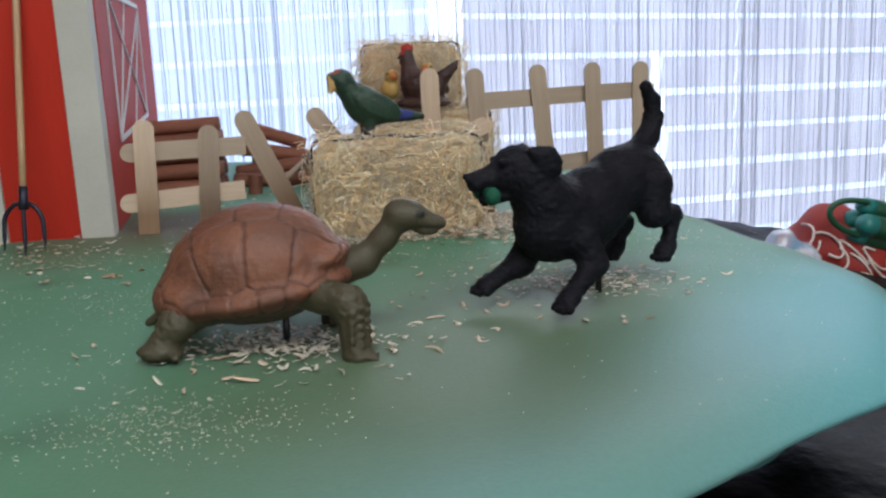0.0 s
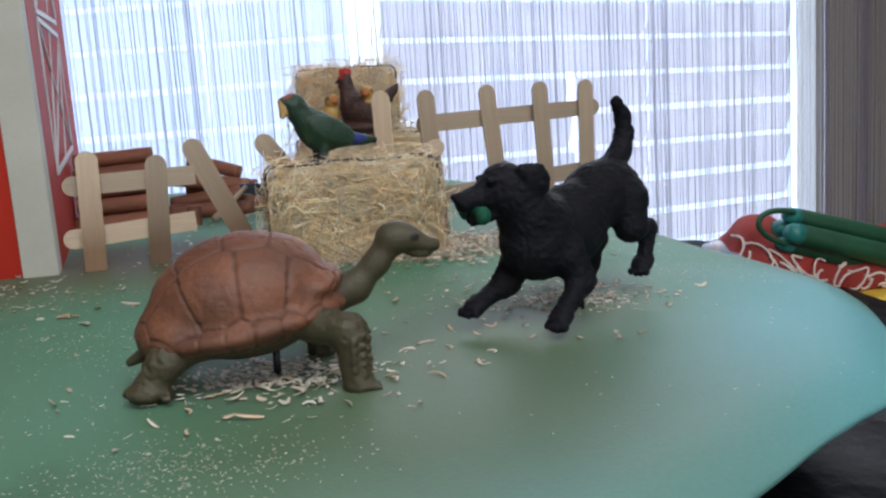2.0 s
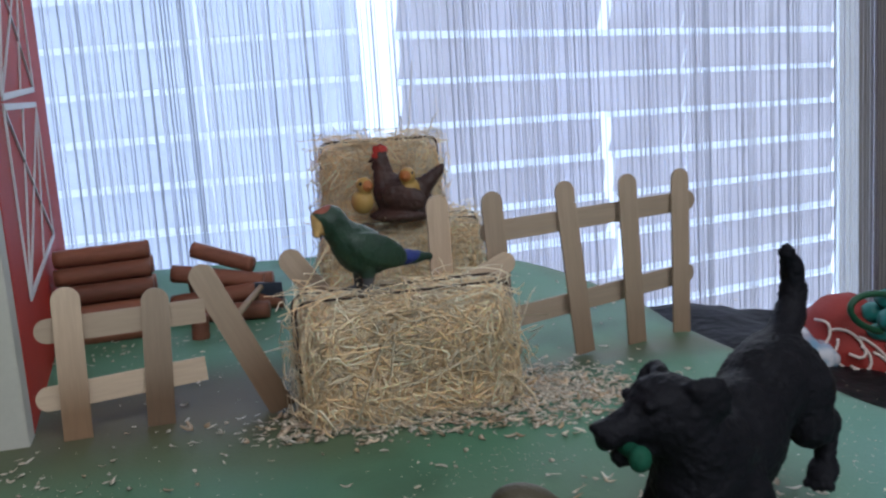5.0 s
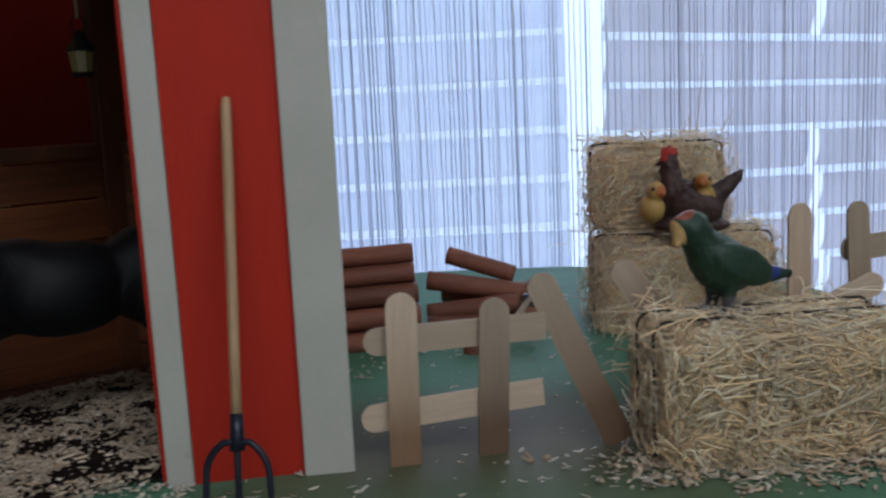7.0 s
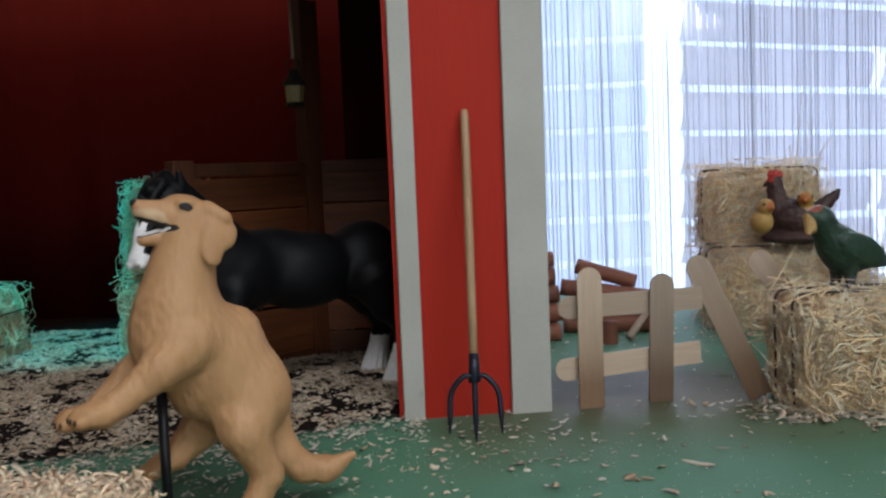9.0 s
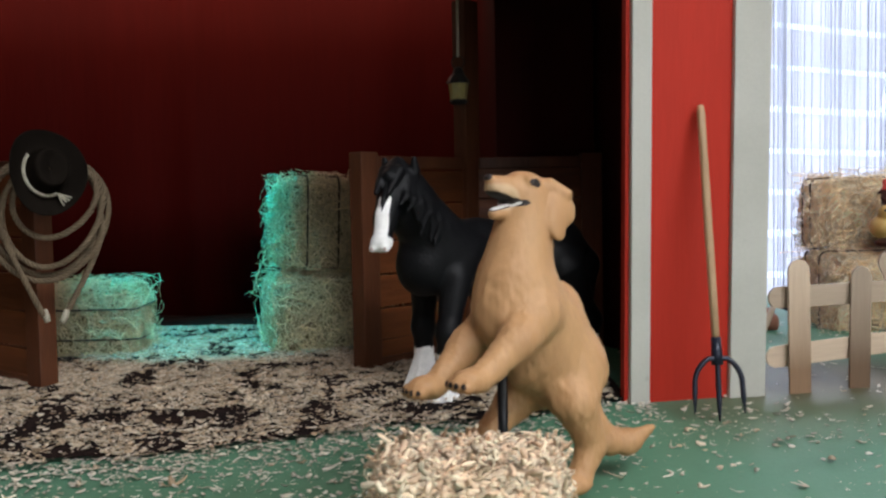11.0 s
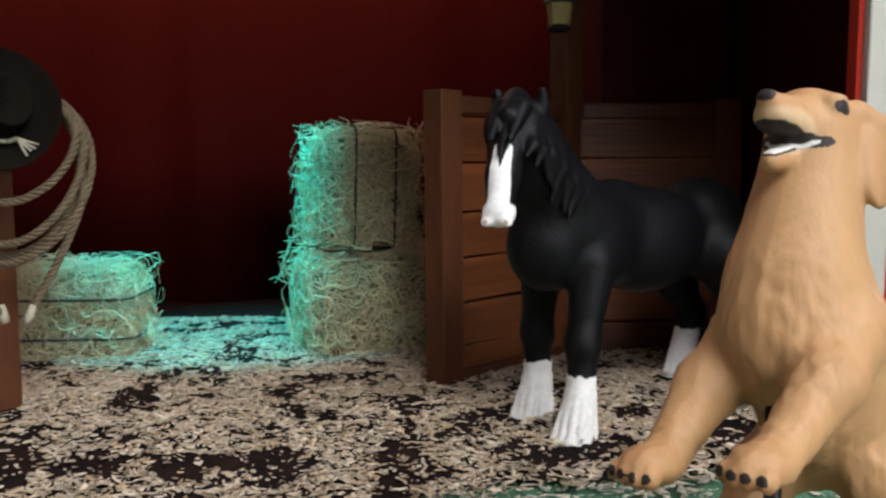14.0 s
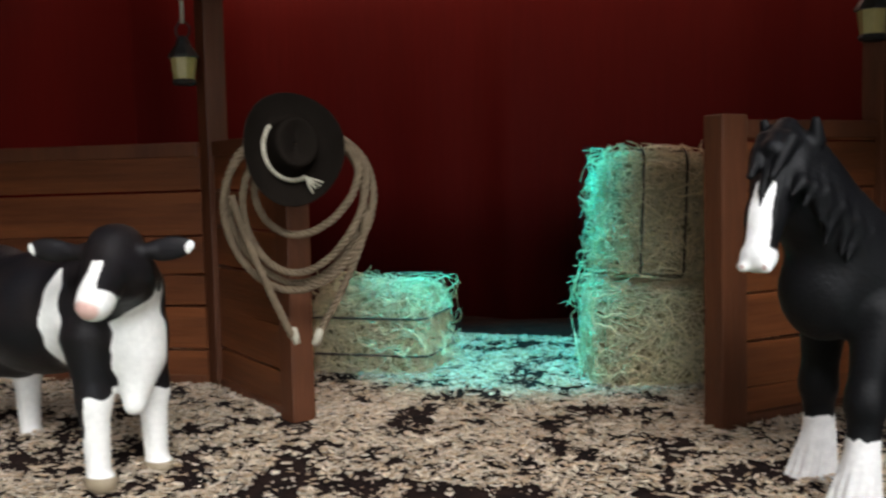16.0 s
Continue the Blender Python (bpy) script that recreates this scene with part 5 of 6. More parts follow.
    toy = [cone(hp(0.021, -0.012, -0.0125), hp(0.021, 0.012, -0.0125), 0.0034, 0.0034, 0.001), egg(hp(0.021, 0.0135, -0.0140), (0.0052, 0.0046, 0.0056), k=0.001), egg(hp(0.021, -0.0135, -0.0140), (0.0052, 0.0046, 0.0056), k=0.001)]
    W, G = skin(toy, 0.0009, 0.001)
    data = (np.concatenate([V, W]), np.concatenate([F, G + len(V)]))
    return data, {"gloss": np.concatenate([np.zeros(len(V)), np.ones(len(W))])}


def golden_dog():
    p = [egg((0.002, 0, 0.115), (0.0230, 0.0208, 0.0290), (0, -14, 0)), egg((-0.019, 0, 0.095), (0.0225, 0.0192, 0.0330), (0, -38, 0), 0.010), egg((-0.037, 0, 0.076), (0.0190, 0.0178, 0.0220), (0, -34, 0), 0.016), cone((-0.004, 0, 0.112), (-0.034, 0, 0.079), 0.0208, 0.0180, 0.014),
         cone((0.000, 0, 0.130), (-0.0065, 0, 0.157), 0.0205, 0.0160)]
    # the head, in its own frame, tipped up
    tip, hs = 15, 0.87
    ca, sa, hc = math.cos(radians(tip)), math.sin(radians(tip)), np.array((-0.0085, 0.0, 0.1710))

    def hp(u, v, w):
        u, v, w = u * hs, v * hs, w * hs
        return hc + np.array((u * ca - w * sa, v, u * sa + w * ca))

    def hegg(c, r, turn=0.0, side=0.0, k=0.006):
        return egg(hp(*c), [x * hs for x in r], (side, -tip + turn, 0), k)
    p += [hegg((0, 0, 0), (0.0185, 0.0165, 0.0150)), cone(hp(0.009, 0, 0.0028), hp(0.0285, 0, 0.0012), 0.0086 * hs, 0.0062 * hs, 0.004), hegg((0.0340, 0, 0.0044), (0.0026, 0.0040, 0.0028), k=0.0015),
          cone(hp(0.003, 0, -0.0080), hp(0.0245, 0, -0.0158), 0.0066 * hs, 0.0040 * hs, 0.0009), hegg((0.005, 0, 0.0095), (0.010, 0.0115, 0.0055), k=0.004)]
    for s in (-1, 1):
        # folded ears: a root on top, a hanging flap that ends in a round tip
        p += [cone(hp(-0.006, s * 0.0120, 0.0095), hp(-0.0155, s * 0.0185, 0.0060), 0.0044, 0.0036, 0.003), hegg((-0.0135, s * 0.0190, -0.0035), (0.0108, 0.0030, 0.0115), 34, s * 12, 0.002),
              hegg((-0.0100, s * 0.0205, -0.0150), (0.0068, 0.0028, 0.0100), 20, s * 12, 0.003), hegg((0.0075, s * 0.0125, 0.0072), (0.0046, 0.0026, 0.0034), k=0.0012), hegg((0.0080, s * 0.0110, 0.0108), (0.0056, 0.0034, 0.0020), 10, k=0.002),
              hegg((0.0230, s * 0.0048, -0.0012), (0.0080, 0.0034, 0.0042), k=0.002)]
    legs = [((-0.001, 0.016, 0.110), (0.018, 0.0205, 0.099), (0.046, 0.0200, 0.081), 0.0125), ((-0.003, -0.016, 0.107), (0.017, -0.0205, 0.091), (0.044, -0.0185, 0.072), 0.0125)]
    for a, b, c, r in legs:
        a, b, c = np.array(a), np.array(b), np.array(c)
        p += [cone(a, b, r, 0.0098), cone(b, c, 0.0094, 0.0068), egg(c + (0.006, 0, 0.0005), (0.0105, 0.0086, 0.0064), (0, -4, 0), 0.003)]
        for j in (-1.5, -0.5, 0.5, 1.5):
            p += [egg(c + (0.0150 - 0.0012 * abs(j), j * 0.0042, -0.001), (0.0038, 0.0025, 0.0036), k=0.0011)]
    # one hind leg planted, the other stretched ahead
    p += [cone((-0.039, 0.009, 0.072), (-0.026, 0.0175, 0.059), 0.0150, 0.0118, 0.014), cone((-0.026, 0.0190, 0.058), (-0.037, 0.0205, 0.033), 0.0115, 0.0082), cone((-0.037, 0.0205, 0.033), (-0.026, 0.0210, 0.0170), 0.0080, 0.0072, 0.003),
          egg((-0.020, 0.0215, 0.0145), (0.0120, 0.0092, 0.0060), k=0.003),
          cone((-0.038, -0.009, 0.071), (-0.018, -0.0190, 0.057), 0.0150, 0.0110, 0.014), cone((-0.018, -0.0200, 0.056), (-0.001, -0.0205, 0.0420), 0.0105, 0.0080), egg((0.006, -0.0210, 0.0390), (0.0115, 0.0088, 0.0062), (0, 20, 0), 0.003)]
    for j in (-1.5, -0.5, 0.5, 1.5):
        p += [egg((-0.0095 - 0.001 * abs(j), 0.0215 + j * 0.0044, 0.0130), (0.0040, 0.0026, 0.0035), k=0.0011), egg((0.0155 - 0.001 * abs(j), -0.0210 + j * 0.0042, 0.0355), (0.0038, 0.0025, 0.0034), k=0.0011)]
    tail = [(-0.050, 0.001, 0.058), (-0.054, 0.003, 0.040), (-0.064, 0.008, 0.0285), (-0.076, 0.014, 0.0265), (-0.089, 0.021, 0.0340)]
    for a, b, r0, r1 in zip(tail, tail[1:], (0.0100, 0.0090, 0.0080, 0.0070), (0.0090, 0.0080, 0.0070, 0.0025)):
        p.append(cone(a, b, r0, r1, 0.004))
    V, F = skin(p, 0.0012, 0.006)
    wav = (0.7 * lumps(V * np.array((1, 1, 0.30)), 190, 2) + 0.6 * lumps(V * np.array((1, 1, 0.4)), 420, 6)) * np.clip((0.155 - V[:, 2]) / 0.03, 0.10, 1)
    me = mesh_of("tmp", V, F, GOLD_FUR)
    nor = np.zeros(len(V) * 3)
    me.vertices.foreach_get("normal", nor)
    bpy.data.meshes.remove(me)
    V = V + nor.reshape(-1, 3) * (0.0009 * wav)[:, None]
    Q = (V - hc) / hs
    u, w = Q[:, 0] * ca + Q[:, 2] * sa, -Q[:, 0] * sa + Q[:, 2] * ca
    L = np.stack([u, Q[:, 1], w], 1)
    dark = near(L, (0.0358, 0, 0.0052), (0.0030, 0.0042, 0.0031))
    for s in (-1, 1):
        dark = np.maximum(dark, near(L, (0.0082, s * 0.0145, 0.0076), (0.0044, 0.0034, 0.0025)))
    for c in [(0.0645 - 0.0012 * abs(j), 0.0200 + j * 0.0042, 0.0805) for j in (-1.5, -0.5, 0.5, 1.5)] + [(0.0625 - 0.0012 * abs(j), -0.0185 + j * 0.0042, 0.0715) for j in (-1.5, -0.5, 0.5, 1.5)]:
        dark = np.maximum(dark, near(V, c, 0.0017))
    # open mouth: dark lips and gum, a row of teeth along the lower jaw
    jaw = -0.0016 - 0.47 * (u - 0.003)
    lip = -0.0048 + 0.05 * (u - 0.010)
    ahead = np.clip((u - 0.0085) / 0.0015, 0, 1) * (w > -0.024)
    dark = np.maximum(dark, ahead * np.clip((lip + 0.0006 - w) / 0.0006 + 0.5, 0, 1) * np.clip((w - jaw + 0.0018) / 0.0006 + 0.5, 0, 1))
    white = np.clip((0.0008 - np.abs(w - jaw + 0.0002)) / 0.0004 + 0.5, 0, 1) * (u > 0.0135) * (u < 0.0285) * (w > -0.024)
    pale = np.clip(near(V, (-0.026, 0, 0.066), (0.022, 0.03, 0.03)) * 0.15 + 0.6 * near(L, (0.022, 0, -0.004), (0.016, 0.012, 0.010)), 0, 1)
    return (V, F), {"dark": dark, "white": white, "pale": pale}


def horse():
    p = [egg((-0.020, 0, 0.107), (0.032, 0.0245, 0.0300), (0, -8, 0)), egg((-0.070, 0, 0.104), (0.048, 0.0265, 0.0305)), egg((-0.124, 0, 0.109), (0.033, 0.0270, 0.0310), (0, 10, 0)), egg((-0.040, 0, 0.117), (0.035, 0.019, 0.0225)),
         egg((0.011, 0, 0.107), (0.0225, 0.0215, 0.0260), (0, -12, 0), 0.008),
         cone((-0.010, 0, 0.112), (0.027, 0.003, 0.150), 0.0275, 0.0190), cone((0.027, 0.003, 0.150), (0.038, 0.004, 0.164), 0.0190, 0.0160),
         cone((0.041, 0.004, 0.168), (0.0585, 0.0150, 0.142), 0.0125, 0.0082), cone((0.0585, 0.0150, 0.142), (0.0640, 0.0185, 0.128), 0.0080, 0.0072, 0.004), egg((0.0665, 0.0200, 0.1245), (0.0060, 0.0082, 0.0066), (0, 20, 33), 0.003),
         egg((0.0725, 0.0178, 0.1210), (0.0026, 0.0030, 0.0026), k=0.002), egg((0.0672, 0.0262, 0.1210), (0.0026, 0.0030, 0.0026), k=0.002),
         cone((-0.006, 0.000, 0.138), (0.030, 0.008, 0.172), 0.008, 0.0075, 0.005)]
    for s in (-1, 1):
        p += [cone((0.036 - 0.005 * s, 0.005 + s * 0.010, 0.176), (0.039 - 0.006 * s, 0.007 + s * 0.0100, 0.1840), 0.0042, 0.0022, 0.003)]
    # forelock and mane locks
    p += [cone((0.039, 0.005, 0.180), (0.053, 0.013, 0.172), 0.0065, 0.0050, 0.003)]
    for s in (-1, 0, 1):
        p += [cone((0.048 - 0.003 * s, 0.010 + 0.005 * s, 0.176), (0.0625 - 0.0026 * s, 0.0172 + 0.0040 * s, 0.160 - 0.008 * (s == 0)), 0.0042, 0.0018, 0.0016)]
    for i in range(17):
        t = i / 16
        a = np.array((-0.014 + 0.050 * t, 0.001 + 0.009 * t, 0.139 + 0.036 * t))
        r = 0.0275 - 0.010 * t
        for s in (1, -1) if t < 0.3 else (1,):
            b = a + np.array((0.010 - 0.004 * t + 0.004 * math.sin(i * 2.1), s * (r * 0.72), -0.018))
            c = b + np.array((0.003 + 0.004 * math.sin(i * 1.3), s * 0.0010, -0.010 + 0.005 * math.sin(i * 1.7)))
            p += [cone(a, b, 0.0038, 0.0028, 0.0030), cone(b, c, 0.0028, 0.0010, 0.0022)]
    feet = [(0.010, 0.0220, 1), (-0.005, -0.0230, 1), (-0.143, 0.0240, 0), (-0.154, -0.0300, 0)]
    for x, y, fore in feet:
        if fore:
            p += [cone((-0.004, y * 0.80, 0.094), (x * 0.7, y * 0.95, 0.056), 0.0124, 0.0080), cone((x * 0.7, y * 0.95, 0.056), (x, y, 0.022), 0.0084, 0.0068), egg((x * 0.75, y * 0.96, 0.053), (0.0090, 0.0086, 0.0085), k=0.003)]
        else:
            p += [cone((-0.122, y * 0.75, 0.094), (x + 0.012, y * 0.95, 0.072), 0.0215, 0.0130), cone((x + 0.012, y * 0.95, 0.072), (x - 0.006, y, 0.050), 0.0120, 0.0088), cone((x - 0.006, y, 0.050), (x, y, 0.022), 0.0086, 0.0080)]
        p += [cone((x, y, 0.036), (x + 0.004, y, 0.010), 0.0066, 0.0086, 0.003), egg((x + 0.007, y, 0.005), (0.0122, 0.0096, 0.0056), k=0.003)]
        for k in range(12):
            a = 2 * math.pi * k / 12
            p += [cone((x + 0.0062 * math.cos(a), y + 0.0062 * math.sin(a), 0.030), (x + 0.006 + (0.0118 + 0.0012 * (k % 3)) * math.cos(a), y + 0.0108 * math.sin(a), 0.003), 0.0022, 0.0015, 0.0016)]
    p += [cone((-0.150, 0, 0.118), (-0.168, 0, 0.095), 0.0105, 0.0125), cone((-0.168, 0, 0.095), (-0.168, 0, 0.042), 0.0125, 0.005)]
    V, F = skin(p, 0.0012, 0.006)
    V[:, 2] = np.maximum(V[:, 2], 0.0)
    sock = np.clip((0.039 + 0.002 * lumps(V, 300) - V[:, 2]) / 0.002 + 0.5, 0, 1) * (V[:, 0] > -0.163)
    f = np.array((0.84, 0.54, 0.0))
    side = (V[:, 0] - 0.0585) * -0.54 + (V[:, 1] - 0.0150) * 0.84
    fwd = (V - np.array((0.0565, 0.0140, 0))) @ f
    zc = V[:, 2]
    head = (zc > 0.102) & (V[:, 0] > 0.046)
    blaze = head * np.clip((0.0054 - 0.05 * np.maximum(0, zc - 0.140) - 0.9 * np.maximum(0, zc - 0.157) - np.abs(side)) / 0.0008 + 0.5, 0, 1) * (fwd > -0.002)
    muzz = near(V, (0.0680, 0.0210, 0.1215), (0.0112, 0.0112, 0.0095))
    lock = np.clip((0.28 * (zc - 0.1465) - np.abs(side)) / 0.0006 + 0.5, 0, 1) * (zc > 0.1465)
    white = np.clip(np.maximum(sock, np.maximum(blaze, muzz)) - lock, 0, 1)
    return (V, F), {"white": white, "pink": np.maximum(near(V, (0.0750, 0.0192, 0.1212), 0.0014), near(V, (0.0697, 0.0278, 0.1212), 0.0014))}


def cow():
    p = [egg((-0.022, 0, 0.095), (0.036, 0.027, 0.035)), egg((-0.070, 0, 0.092), (0.052, 0.034, 0.036)), egg((-0.118, 0, 0.098), (0.032, 0.031, 0.033)), egg((0.006, 0, 0.084), (0.018, 0.021, 0.030)),
         cone((0.000, 0, 0.108), (0.026, -0.022, 0.122), 0.023, 0.018), egg((0.027, -0.024, 0.130), (0.0120, 0.0160, 0.0130), (0, 0, 29), 0.004), cone((0.030, -0.030, 0.126), (0.040, -0.046, 0.113), 0.0128, 0.0092, 0.004), egg((0.0420, -0.0495, 0.1085), (0.0088, 0.0100, 0.0080), (0, 0, 29), 0.003),
         egg((0.026, -0.023, 0.137), (0.013, 0.013, 0.009), k=0.004), cone((0.010, 0, 0.070), (0.014, -0.006, 0.048), 0.014, 0.006, 0.006)]
    d = np.array((0.87, 0.49, 0.0))
    for s in (-1, 1):
        c = np.array((0.026, -0.026, 0.132))
        p += [cone(c + d * s * 0.012, c + d * s * 0.022, 0.0045, 0.0035, 0.003), egg(c + d * s * 0.030 + np.array((0, 0, 0.001)), (0.0135, 0.0028, 0.0062), (0, -s * 8, 29), 0.002)]
    for x, y in ((0.000, 0.018), (-0.004, -0.018), (-0.120, 0.020), (-0.130, -0.020)):
        p += [cone((x - (0.004 if x > -0.05 else 0), y * 0.95, 0.084), (x, y, 0.052), 0.0180 if x < -0.05 else 0.0140, 0.0086), cone((x, y, 0.052), (x + 0.001, y, 0.014), 0.0084, 0.0066), egg((x, y, 0.048), (0.0086, 0.0084, 0.0095), k=0.003), egg((x + 0.003, y, 0.0065), (0.0098, 0.0080, 0.0066), k=0.003)]
    p += [egg((-0.100, 0, 0.064), (0.020, 0.018, 0.014)), cone((-0.148, 0, 0.118), (-0.156, 0, 0.060), 0.004, 0.003)]
    V, F = skin(p, 0.0012, 0.006)
    V[:, 2] = np.maximum(V[:, 2], 0)
    w = 0.004 * lumps(V, 90, 1)
    x, y, z = V.T
    white = np.clip((0.052 + 1.5 * w - z) / 0.002 + 0.5, 0, 1)
    white = np.maximum(white, near(V + w[:, None], (0.022, -0.004, 0.075), (0.019, 0.017, 0.044), 0.1))
    white = np.maximum(white, near(V + w[:, None], (-0.026, -0.028, 0.088), (0.0095, 0.02, 0.036), 0.1))
    side = (V - np.array((0.034, -0.038, 0))) @ d
    blaze = np.clip((0.0066 + w * 0.5 - 0.28 * np.maximum(0, z - 0.112) - np.abs(side)) / 0.001 + 0.5, 0, 1) * (y < -0.030) * (z > 0.095) * (z < 0.129)
    white = np.maximum(white, blaze)
    c = np.array((0.026, -0.026, 0.132))
    for s in (-1, 1):
        white = np.maximum(white, near(V, c + d * s * 0.0430 + np.array((0, 0, 0.001)), 0.0045))
    black = near(V + w[:, None], (-0.006, -0.026, 0.075), (0.008, 0.012, 0.045), 0.1) * (z > 0.02)
    white = np.clip(white - black, 0, 1)
    pink = 0.6 * near(V, (0.0440, -0.0575, 0.1065), (0.0095, 0.0080, 0.0060), 0.6)
    white = np.maximum(white, near(V, (0.0420, -0.0500, 0.1080), (0.0120, 0.0110, 0.0095), 0.2))
    white = np.maximum(white, pink)
    return (V, F), {"white": white, "pink": pink, "hoof": np.clip((0.010 - z) / 0.002 + 0.5, 0, 1)}


def hen():
    p = [egg((0, 0, 0.030), (0.030, 0.020, 0.023), (0, -8, 0)), cone((0.016, 0, 0.040), (0.020, 0, 0.066), 0.0145, 0.0085), egg((0.021, 0, 0.072), (0.0085, 0.0075, 0.008), k=0.004), cone((0.027, 0, 0.071), (0.0335, 0, 0.068), 0.0035, 0.001, 0.002),
         cone((-0.018, 0, 0.034), (-0.042, 0, 0.055), 0.012, 0.005), cone((-0.030, 0, 0.045), (-0.046, 0, 0.061), 0.006, 0.002, 0.003), egg((0, 0, 0.010), (0.036, 0.026, 0.008), k=0.008)]
    for x, z in ((0.015, 0.080), (0.020, 0.0825), (0.025, 0.081)):
        p += [egg((x, 0, z), (0.0036, 0.002, 0.0048), k=0.0015)]
    for s in (-1, 1):
        p += [egg((-0.006, s * 0.018, 0.030), (0.024, 0.006, 0.014), (0, -14, 0), 0.003), egg((0.027, s * 0.003, 0.063), (0.003, 0.0022, 0.0048), k=0.001)]
    V, F = skin(p, 0.0011, 0.004)
    red = np.clip((V[:, 2] - 0.071 + 0.5 * np.maximum(0, 0.022 - V[:, 0])) / 0.003, 0, 1) * (V[:, 0] > 0.006) * np.maximum(V[:, 2] > 0.078, V[:, 0] > 0.022)
    return (V * 0.90, F), {"red": red, "white": near(V, (-0.022, -0.018, 0.012), (0.012, 0.012, 0.009)) + near(V, (0.022, -0.016, 0.014), (0.006, 0.008, 0.006))}


def chick():
    p = [egg((0, 0, 0.0105), (0.0122, 0.0104, 0.0120)), egg((0.006, 0, 0.0255), (0.0086, 0.0080, 0.0080)), cone((0.0134, 0, 0.0245), (0.0168, 0, 0.0236), 0.0022, 0.0008, 0.001)]
    V, F = skin(p, 0.0009, 0.003)
    dark = np.maximum(near(V, (0.0102, 0.0068, 0.0282), 0.0019), near(V, (0.0102, -0.0068, 0.0282), 0.0019))
    return (V, F), {"dark": dark, "orange": (V[:, 0] > 0.0122).astype(float)}


def parrot():
    p = [egg((0, 0, 0.029), (0.0205, 0.0140, 0.0160), (0, -36, 0)), cone((0.009, 0, 0.037), (0.0190, 0, 0.0485), 0.0118, 0.0092), egg((0.0205, 0, 0.0525), (0.0098, 0.0092, 0.0090), k=0.004),
         cone((0.0280, 0, 0.0535), (0.0305, 0, 0.0435), 0.0056, 0.0026, 0.002), cone((-0.012, 0, 0.022), (-0.042, 0, 0.0185), 0.0085, 0.0040), cone((-0.032, 0, 0.020), (-0.052, 0, 0.0175), 0.004, 0.0026, 0.003)]
    for s in (-1, 1):
        p += [egg((-0.007, s * 0.0122, 0.029), (0.022, 0.0045, 0.0105), (0, -24, 0), 0.002), cone((-0.001, s * 0.006, 0.018), (0.000, s * 0.007, 0.004), 0.0055, 0.003, 0.003)]
        for a in (-25, 20, 160):
            p += [cone((0, s * 0.007, 0.003), (0.0125 * math.cos(radians(a)), s * 0.007 + 0.0125 * math.sin(radians(a)), 0.0018), 0.0022, 0.0015, 0.001)]
    V, F = skin(p, 0.0010, 0.004)
    x, y, z = V.T
    return (V, F), {"blue": np.clip(near(V, (-0.032, 0, 0.024), (0.012, 0.014, 0.009)) * 0.9, 0, 1), "red": np.clip(near(V, (0.0265, 0, 0.0600), (0.0065, 0.007, 0.0045)) + 0.5 * near(V, (-0.022, 0.01, 0.024), 0.005), 0, 1),
                    "beak": near(V, (0.0310, 0, 0.0475), (0.0062, 0.006, 0.0095)), "grey": np.clip((0.013 - z) / 0.003, 0, 1) * (x > -0.02)}


d, at = tortoise()
figure("tortoise_figurine", d, SHELL, pose(-0.084, 0.556, -0.0155, 0, 0, 4), "tortoise figurine with reddish brown shell, on a black rod", "tortoise figurine", at)
rod(-0.084, 0.556, 0.006)
d, at = black_dog()
figure("dog_figurine", d, BLACK_FUR, pose(0.112, 0.652, -0.0150, 0, 0, -134), "running black dog figurine with a green toy, on a rod", "dog figurine", at)
rod(0.112, 0.652, 0.026)
d, at = golden_dog()
figure("dog_figurine", d, GOLD_FUR, pose(-0.493, 0.652, -0.012, 0, 0, 219), "golden dog figurine rearing up, mounted on a black rod", "dog figurine", at)
rod(-0.502, 0.645, 0.076, 0.0028)
d, at = horse()
figure("horse_figurine", d, HORSE, pose(-0.534, 0.867, 0.0035, 0, 0, 219), "black horse figurine with white blaze and feathered white feet", "horse figurine", at)
d, at = cow()
figure("cow_figurine", d, COW, pose(-0.903, 0.808, 0.0005, 0, 0, -14), "black and white cow figurine with a pink nose", "cow figurine", at)
d, at = hen()
figure("hen_figurine", d, HEN, pose(-0.028, 1.150, 0.092, 0, 0, 166), "dark brown hen figurine with red head, sitting on a bale", "hen figurine", at, 0.0008, 250)
d, at = chick()
figure("chick_figurine", d, CHICK, pose(-0.066, 1.131, 0.1080, 0, 0, -60), "yellow chick figurine beside the brown hen", "chick figurine", at)
figure("chick_figurine", d, CHICK, pose(-0.020, 1.140, 0.1140, 0, 0, 250), "yellow chick figurine peeping from the brown hen's wing", "chick figurine", at)
d, at = parrot()
figure("parrot_figurine", (d[0] * 1.07, d[1]), PARROT, pose(-0.068, 0.896, 0.0785, 0, 0, 207), "dark green parrot figurine standing on a wood wool bale", "parrot figurine", at, 0.0004, 300)


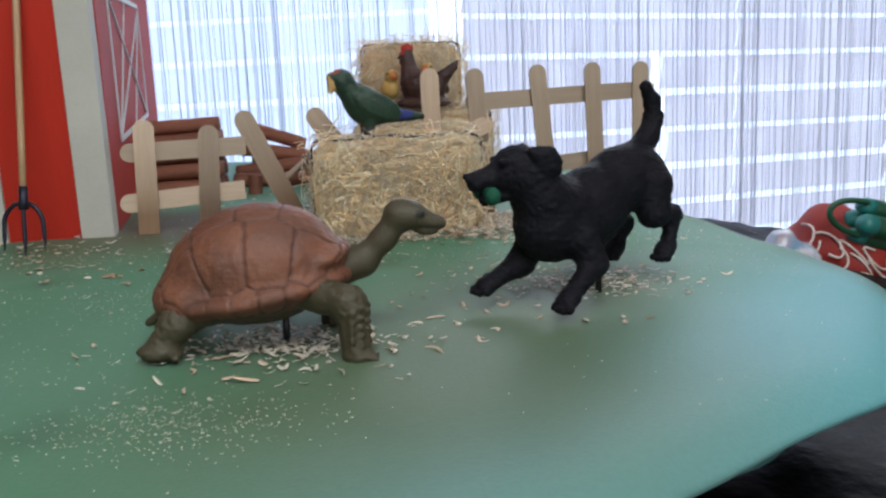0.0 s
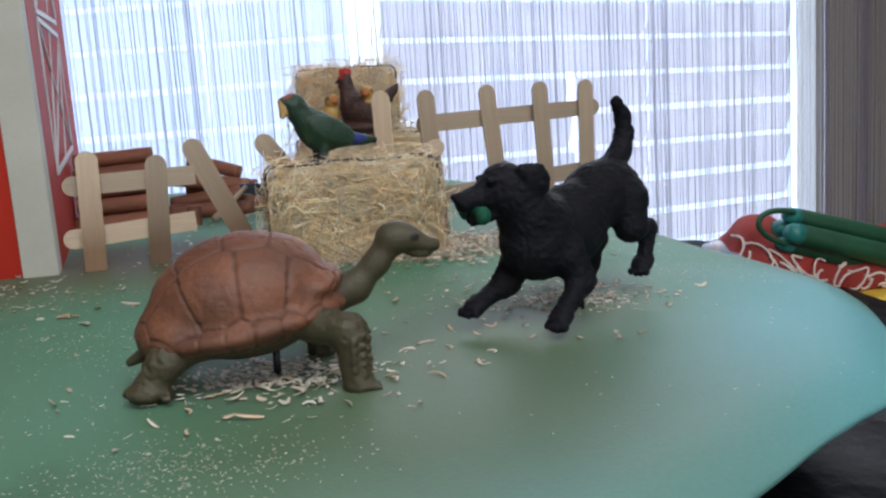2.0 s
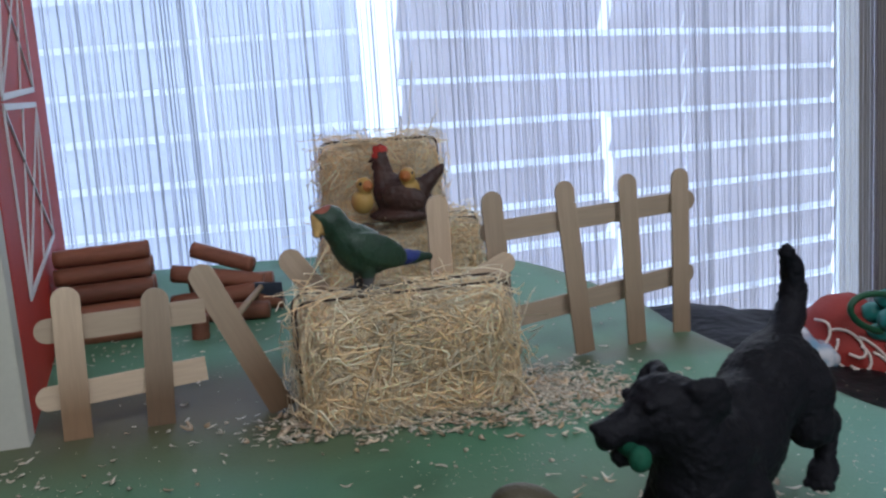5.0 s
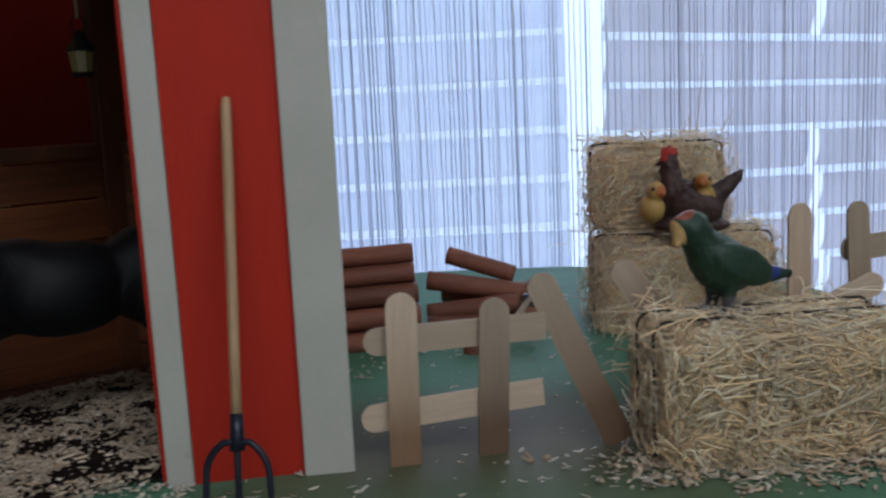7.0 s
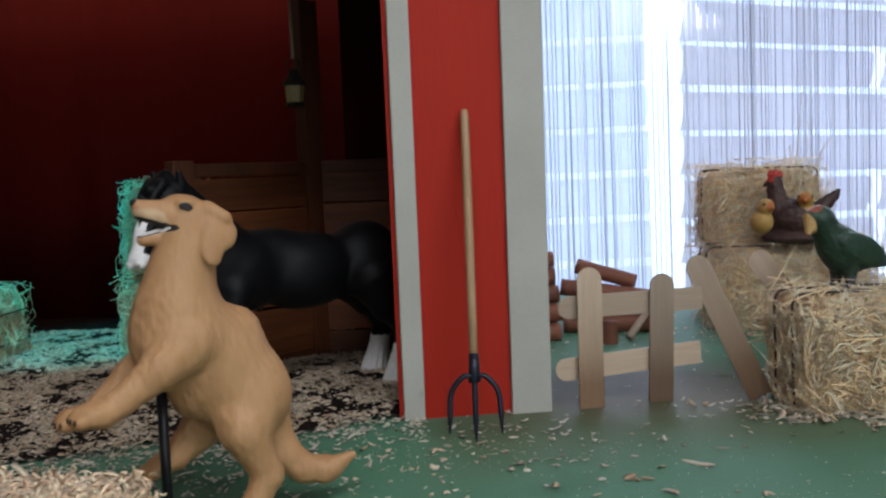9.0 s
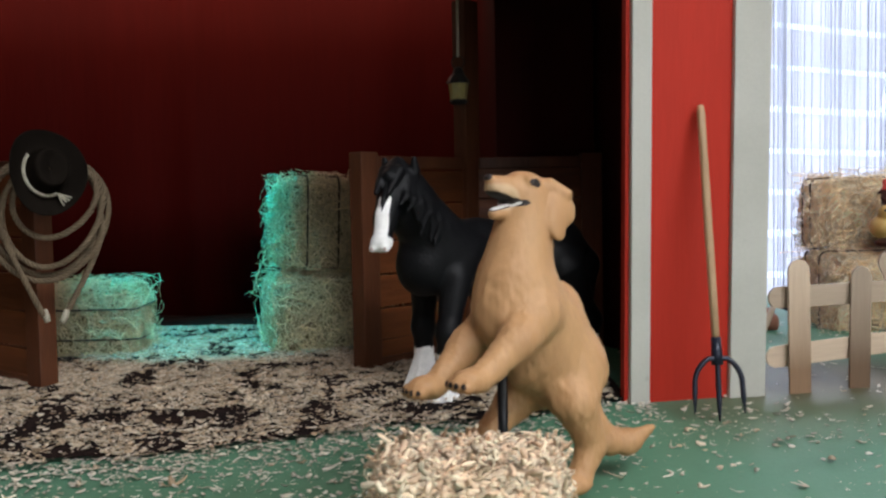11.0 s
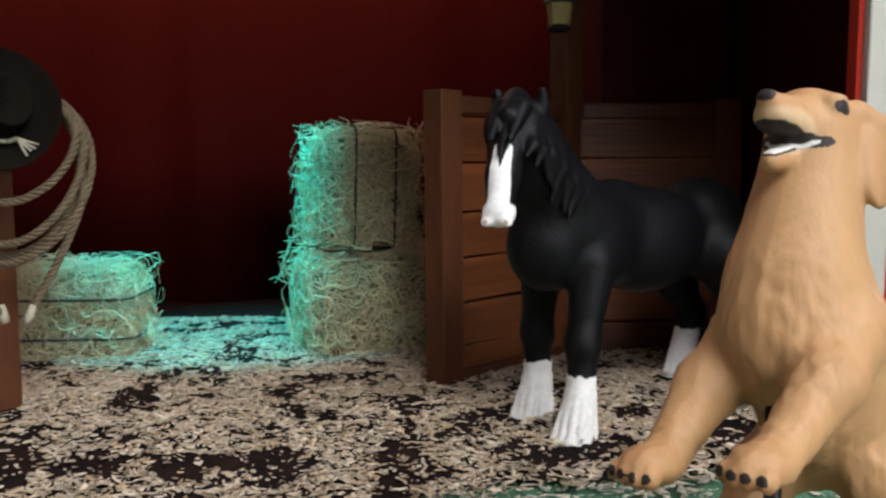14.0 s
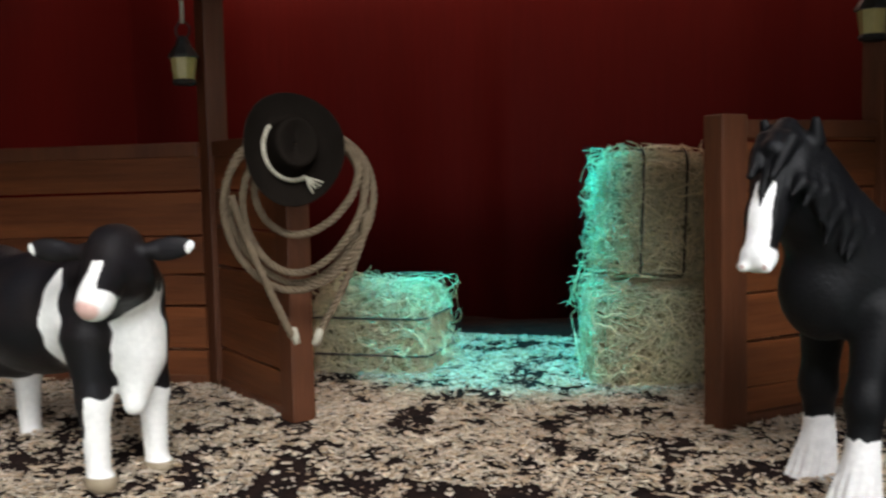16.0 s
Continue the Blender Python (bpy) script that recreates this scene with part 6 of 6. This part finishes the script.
# ---- the things beside the table ----
def build_side_things():
    box("side_stand", (0.36, 1.27, -0.88), (1.15, 1.75, -0.184), YELLOW, label="low stand draped in plain yellow cloth", category="stand", bevel=0.01)
    p = [egg((0.66, 1.42, -0.165), (0.18, 0.10, 0.055)), egg((0.530, 1.38, -0.112), (0.044, 0.042, 0.042), (0, 20, 0)), egg((0.80, 1.42, -0.16), (0.12, 0.11, 0.05)), egg((0.55, 1.40, -0.150), (0.09, 0.09, 0.06))]
    V, F = skin(p, 0.005, 0.02)
    V = V + 0.005 * lumps(V, 30)[:, None]
    V[:, 2] = np.maximum(V[:, 2], -0.1835)
    bag = put("fabric_bag", mesh_of("fabric_bag", V, F, RED_CLOTH, True), None, None, "red fabric bag with white scribbled print", "fabric bag")
    random.seed(5)
    front = V[V[:, 1] < 1.40]
    for i in range(30):
        x, z = 0.475 + 0.0095 * i, -0.098 - 0.0026 * i - 0.022 * (i % 3)
        pts = []
        for t in np.linspace(0, 1, 12):
            px, pz = x + 0.014 * math.sin(t * 5 + i * 1.7) + 0.012 * t, z - 0.030 * t + 0.008 * math.sin(t * 7 + 2 * i)
            near_by = front[np.hypot(front[:, 0] - px, front[:, 2] - pz) < 0.009]
            if len(near_by):
                pts.append((px, near_by[:, 1].min() - 0.001, max(pz, -0.18)))
        if len(pts) > 4:
            tube("print_line", pts, 0.0019, PRINT, bag, 5, label="white printed scribble")
    roll = thing("folded_umbrella_chair", "rolled dark green nylon tubes with teal caps and cord loop", "rolled chair", pose(0.548, 1.325, -0.084, 0, 17, 8))
    for dy, dz, r in ((0.0, 0.017, 0.0125), (-0.016, -0.006, 0.0155), (0.018, -0.004, 0.014), (-0.002, -0.024, 0.011)):
        v, f = tube_data([(0, dy, dz), (0.012, dy, dz), (0.2, dy * 1.2, dz * 1.15), (0.42, dy * 1.1, dz)], [r * 0.86, r, r * 1.12, r], 16)
        put("nylon_tube", mesh_of("nylon_tube", v, f, GREEN_BAG, True), roll)
        v, f = tube_data([(-0.008, dy, dz), (0.0, dy, dz), (0.014, dy, dz)], [r * 0.6, r * 0.95, r * 1.02], 14)
        put("end_cap", mesh_of("end_cap", v, f, TEAL_CAP, True), roll, label="teal end cap")
    a = np.linspace(math.radians(80), math.radians(285), 24)
    tube("cord_loop", [(-0.004 + 0.047 * math.cos(t) * (1 if math.cos(t) < 0 else 0.4), -0.012, 0.0 + 0.0225 * math.sin(t)) for t in a], 0.0042, GREEN_BAG, roll, 8)
    V, F = skin([egg((0.450, 1.34, -0.126), (0.024, 0.024, 0.028)), egg((0.475, 1.34, -0.136), (0.030, 0.026, 0.018), (0, 18, 0)), egg((0.44, 1.34, -0.17), (0.035, 0.035, 0.05))], 0.003, 0.012)
    V = V + 0.004 * lumps(V, 60)[:, None]
    V[:, 2] = np.maximum(V[:, 2], -0.1835)
    put("wrapped_gift", mesh_of("wrapped_gift", V, F, FOIL, False), None, None, "crumpled shiny iridescent wrapped gift", "gift")


build_side_things()
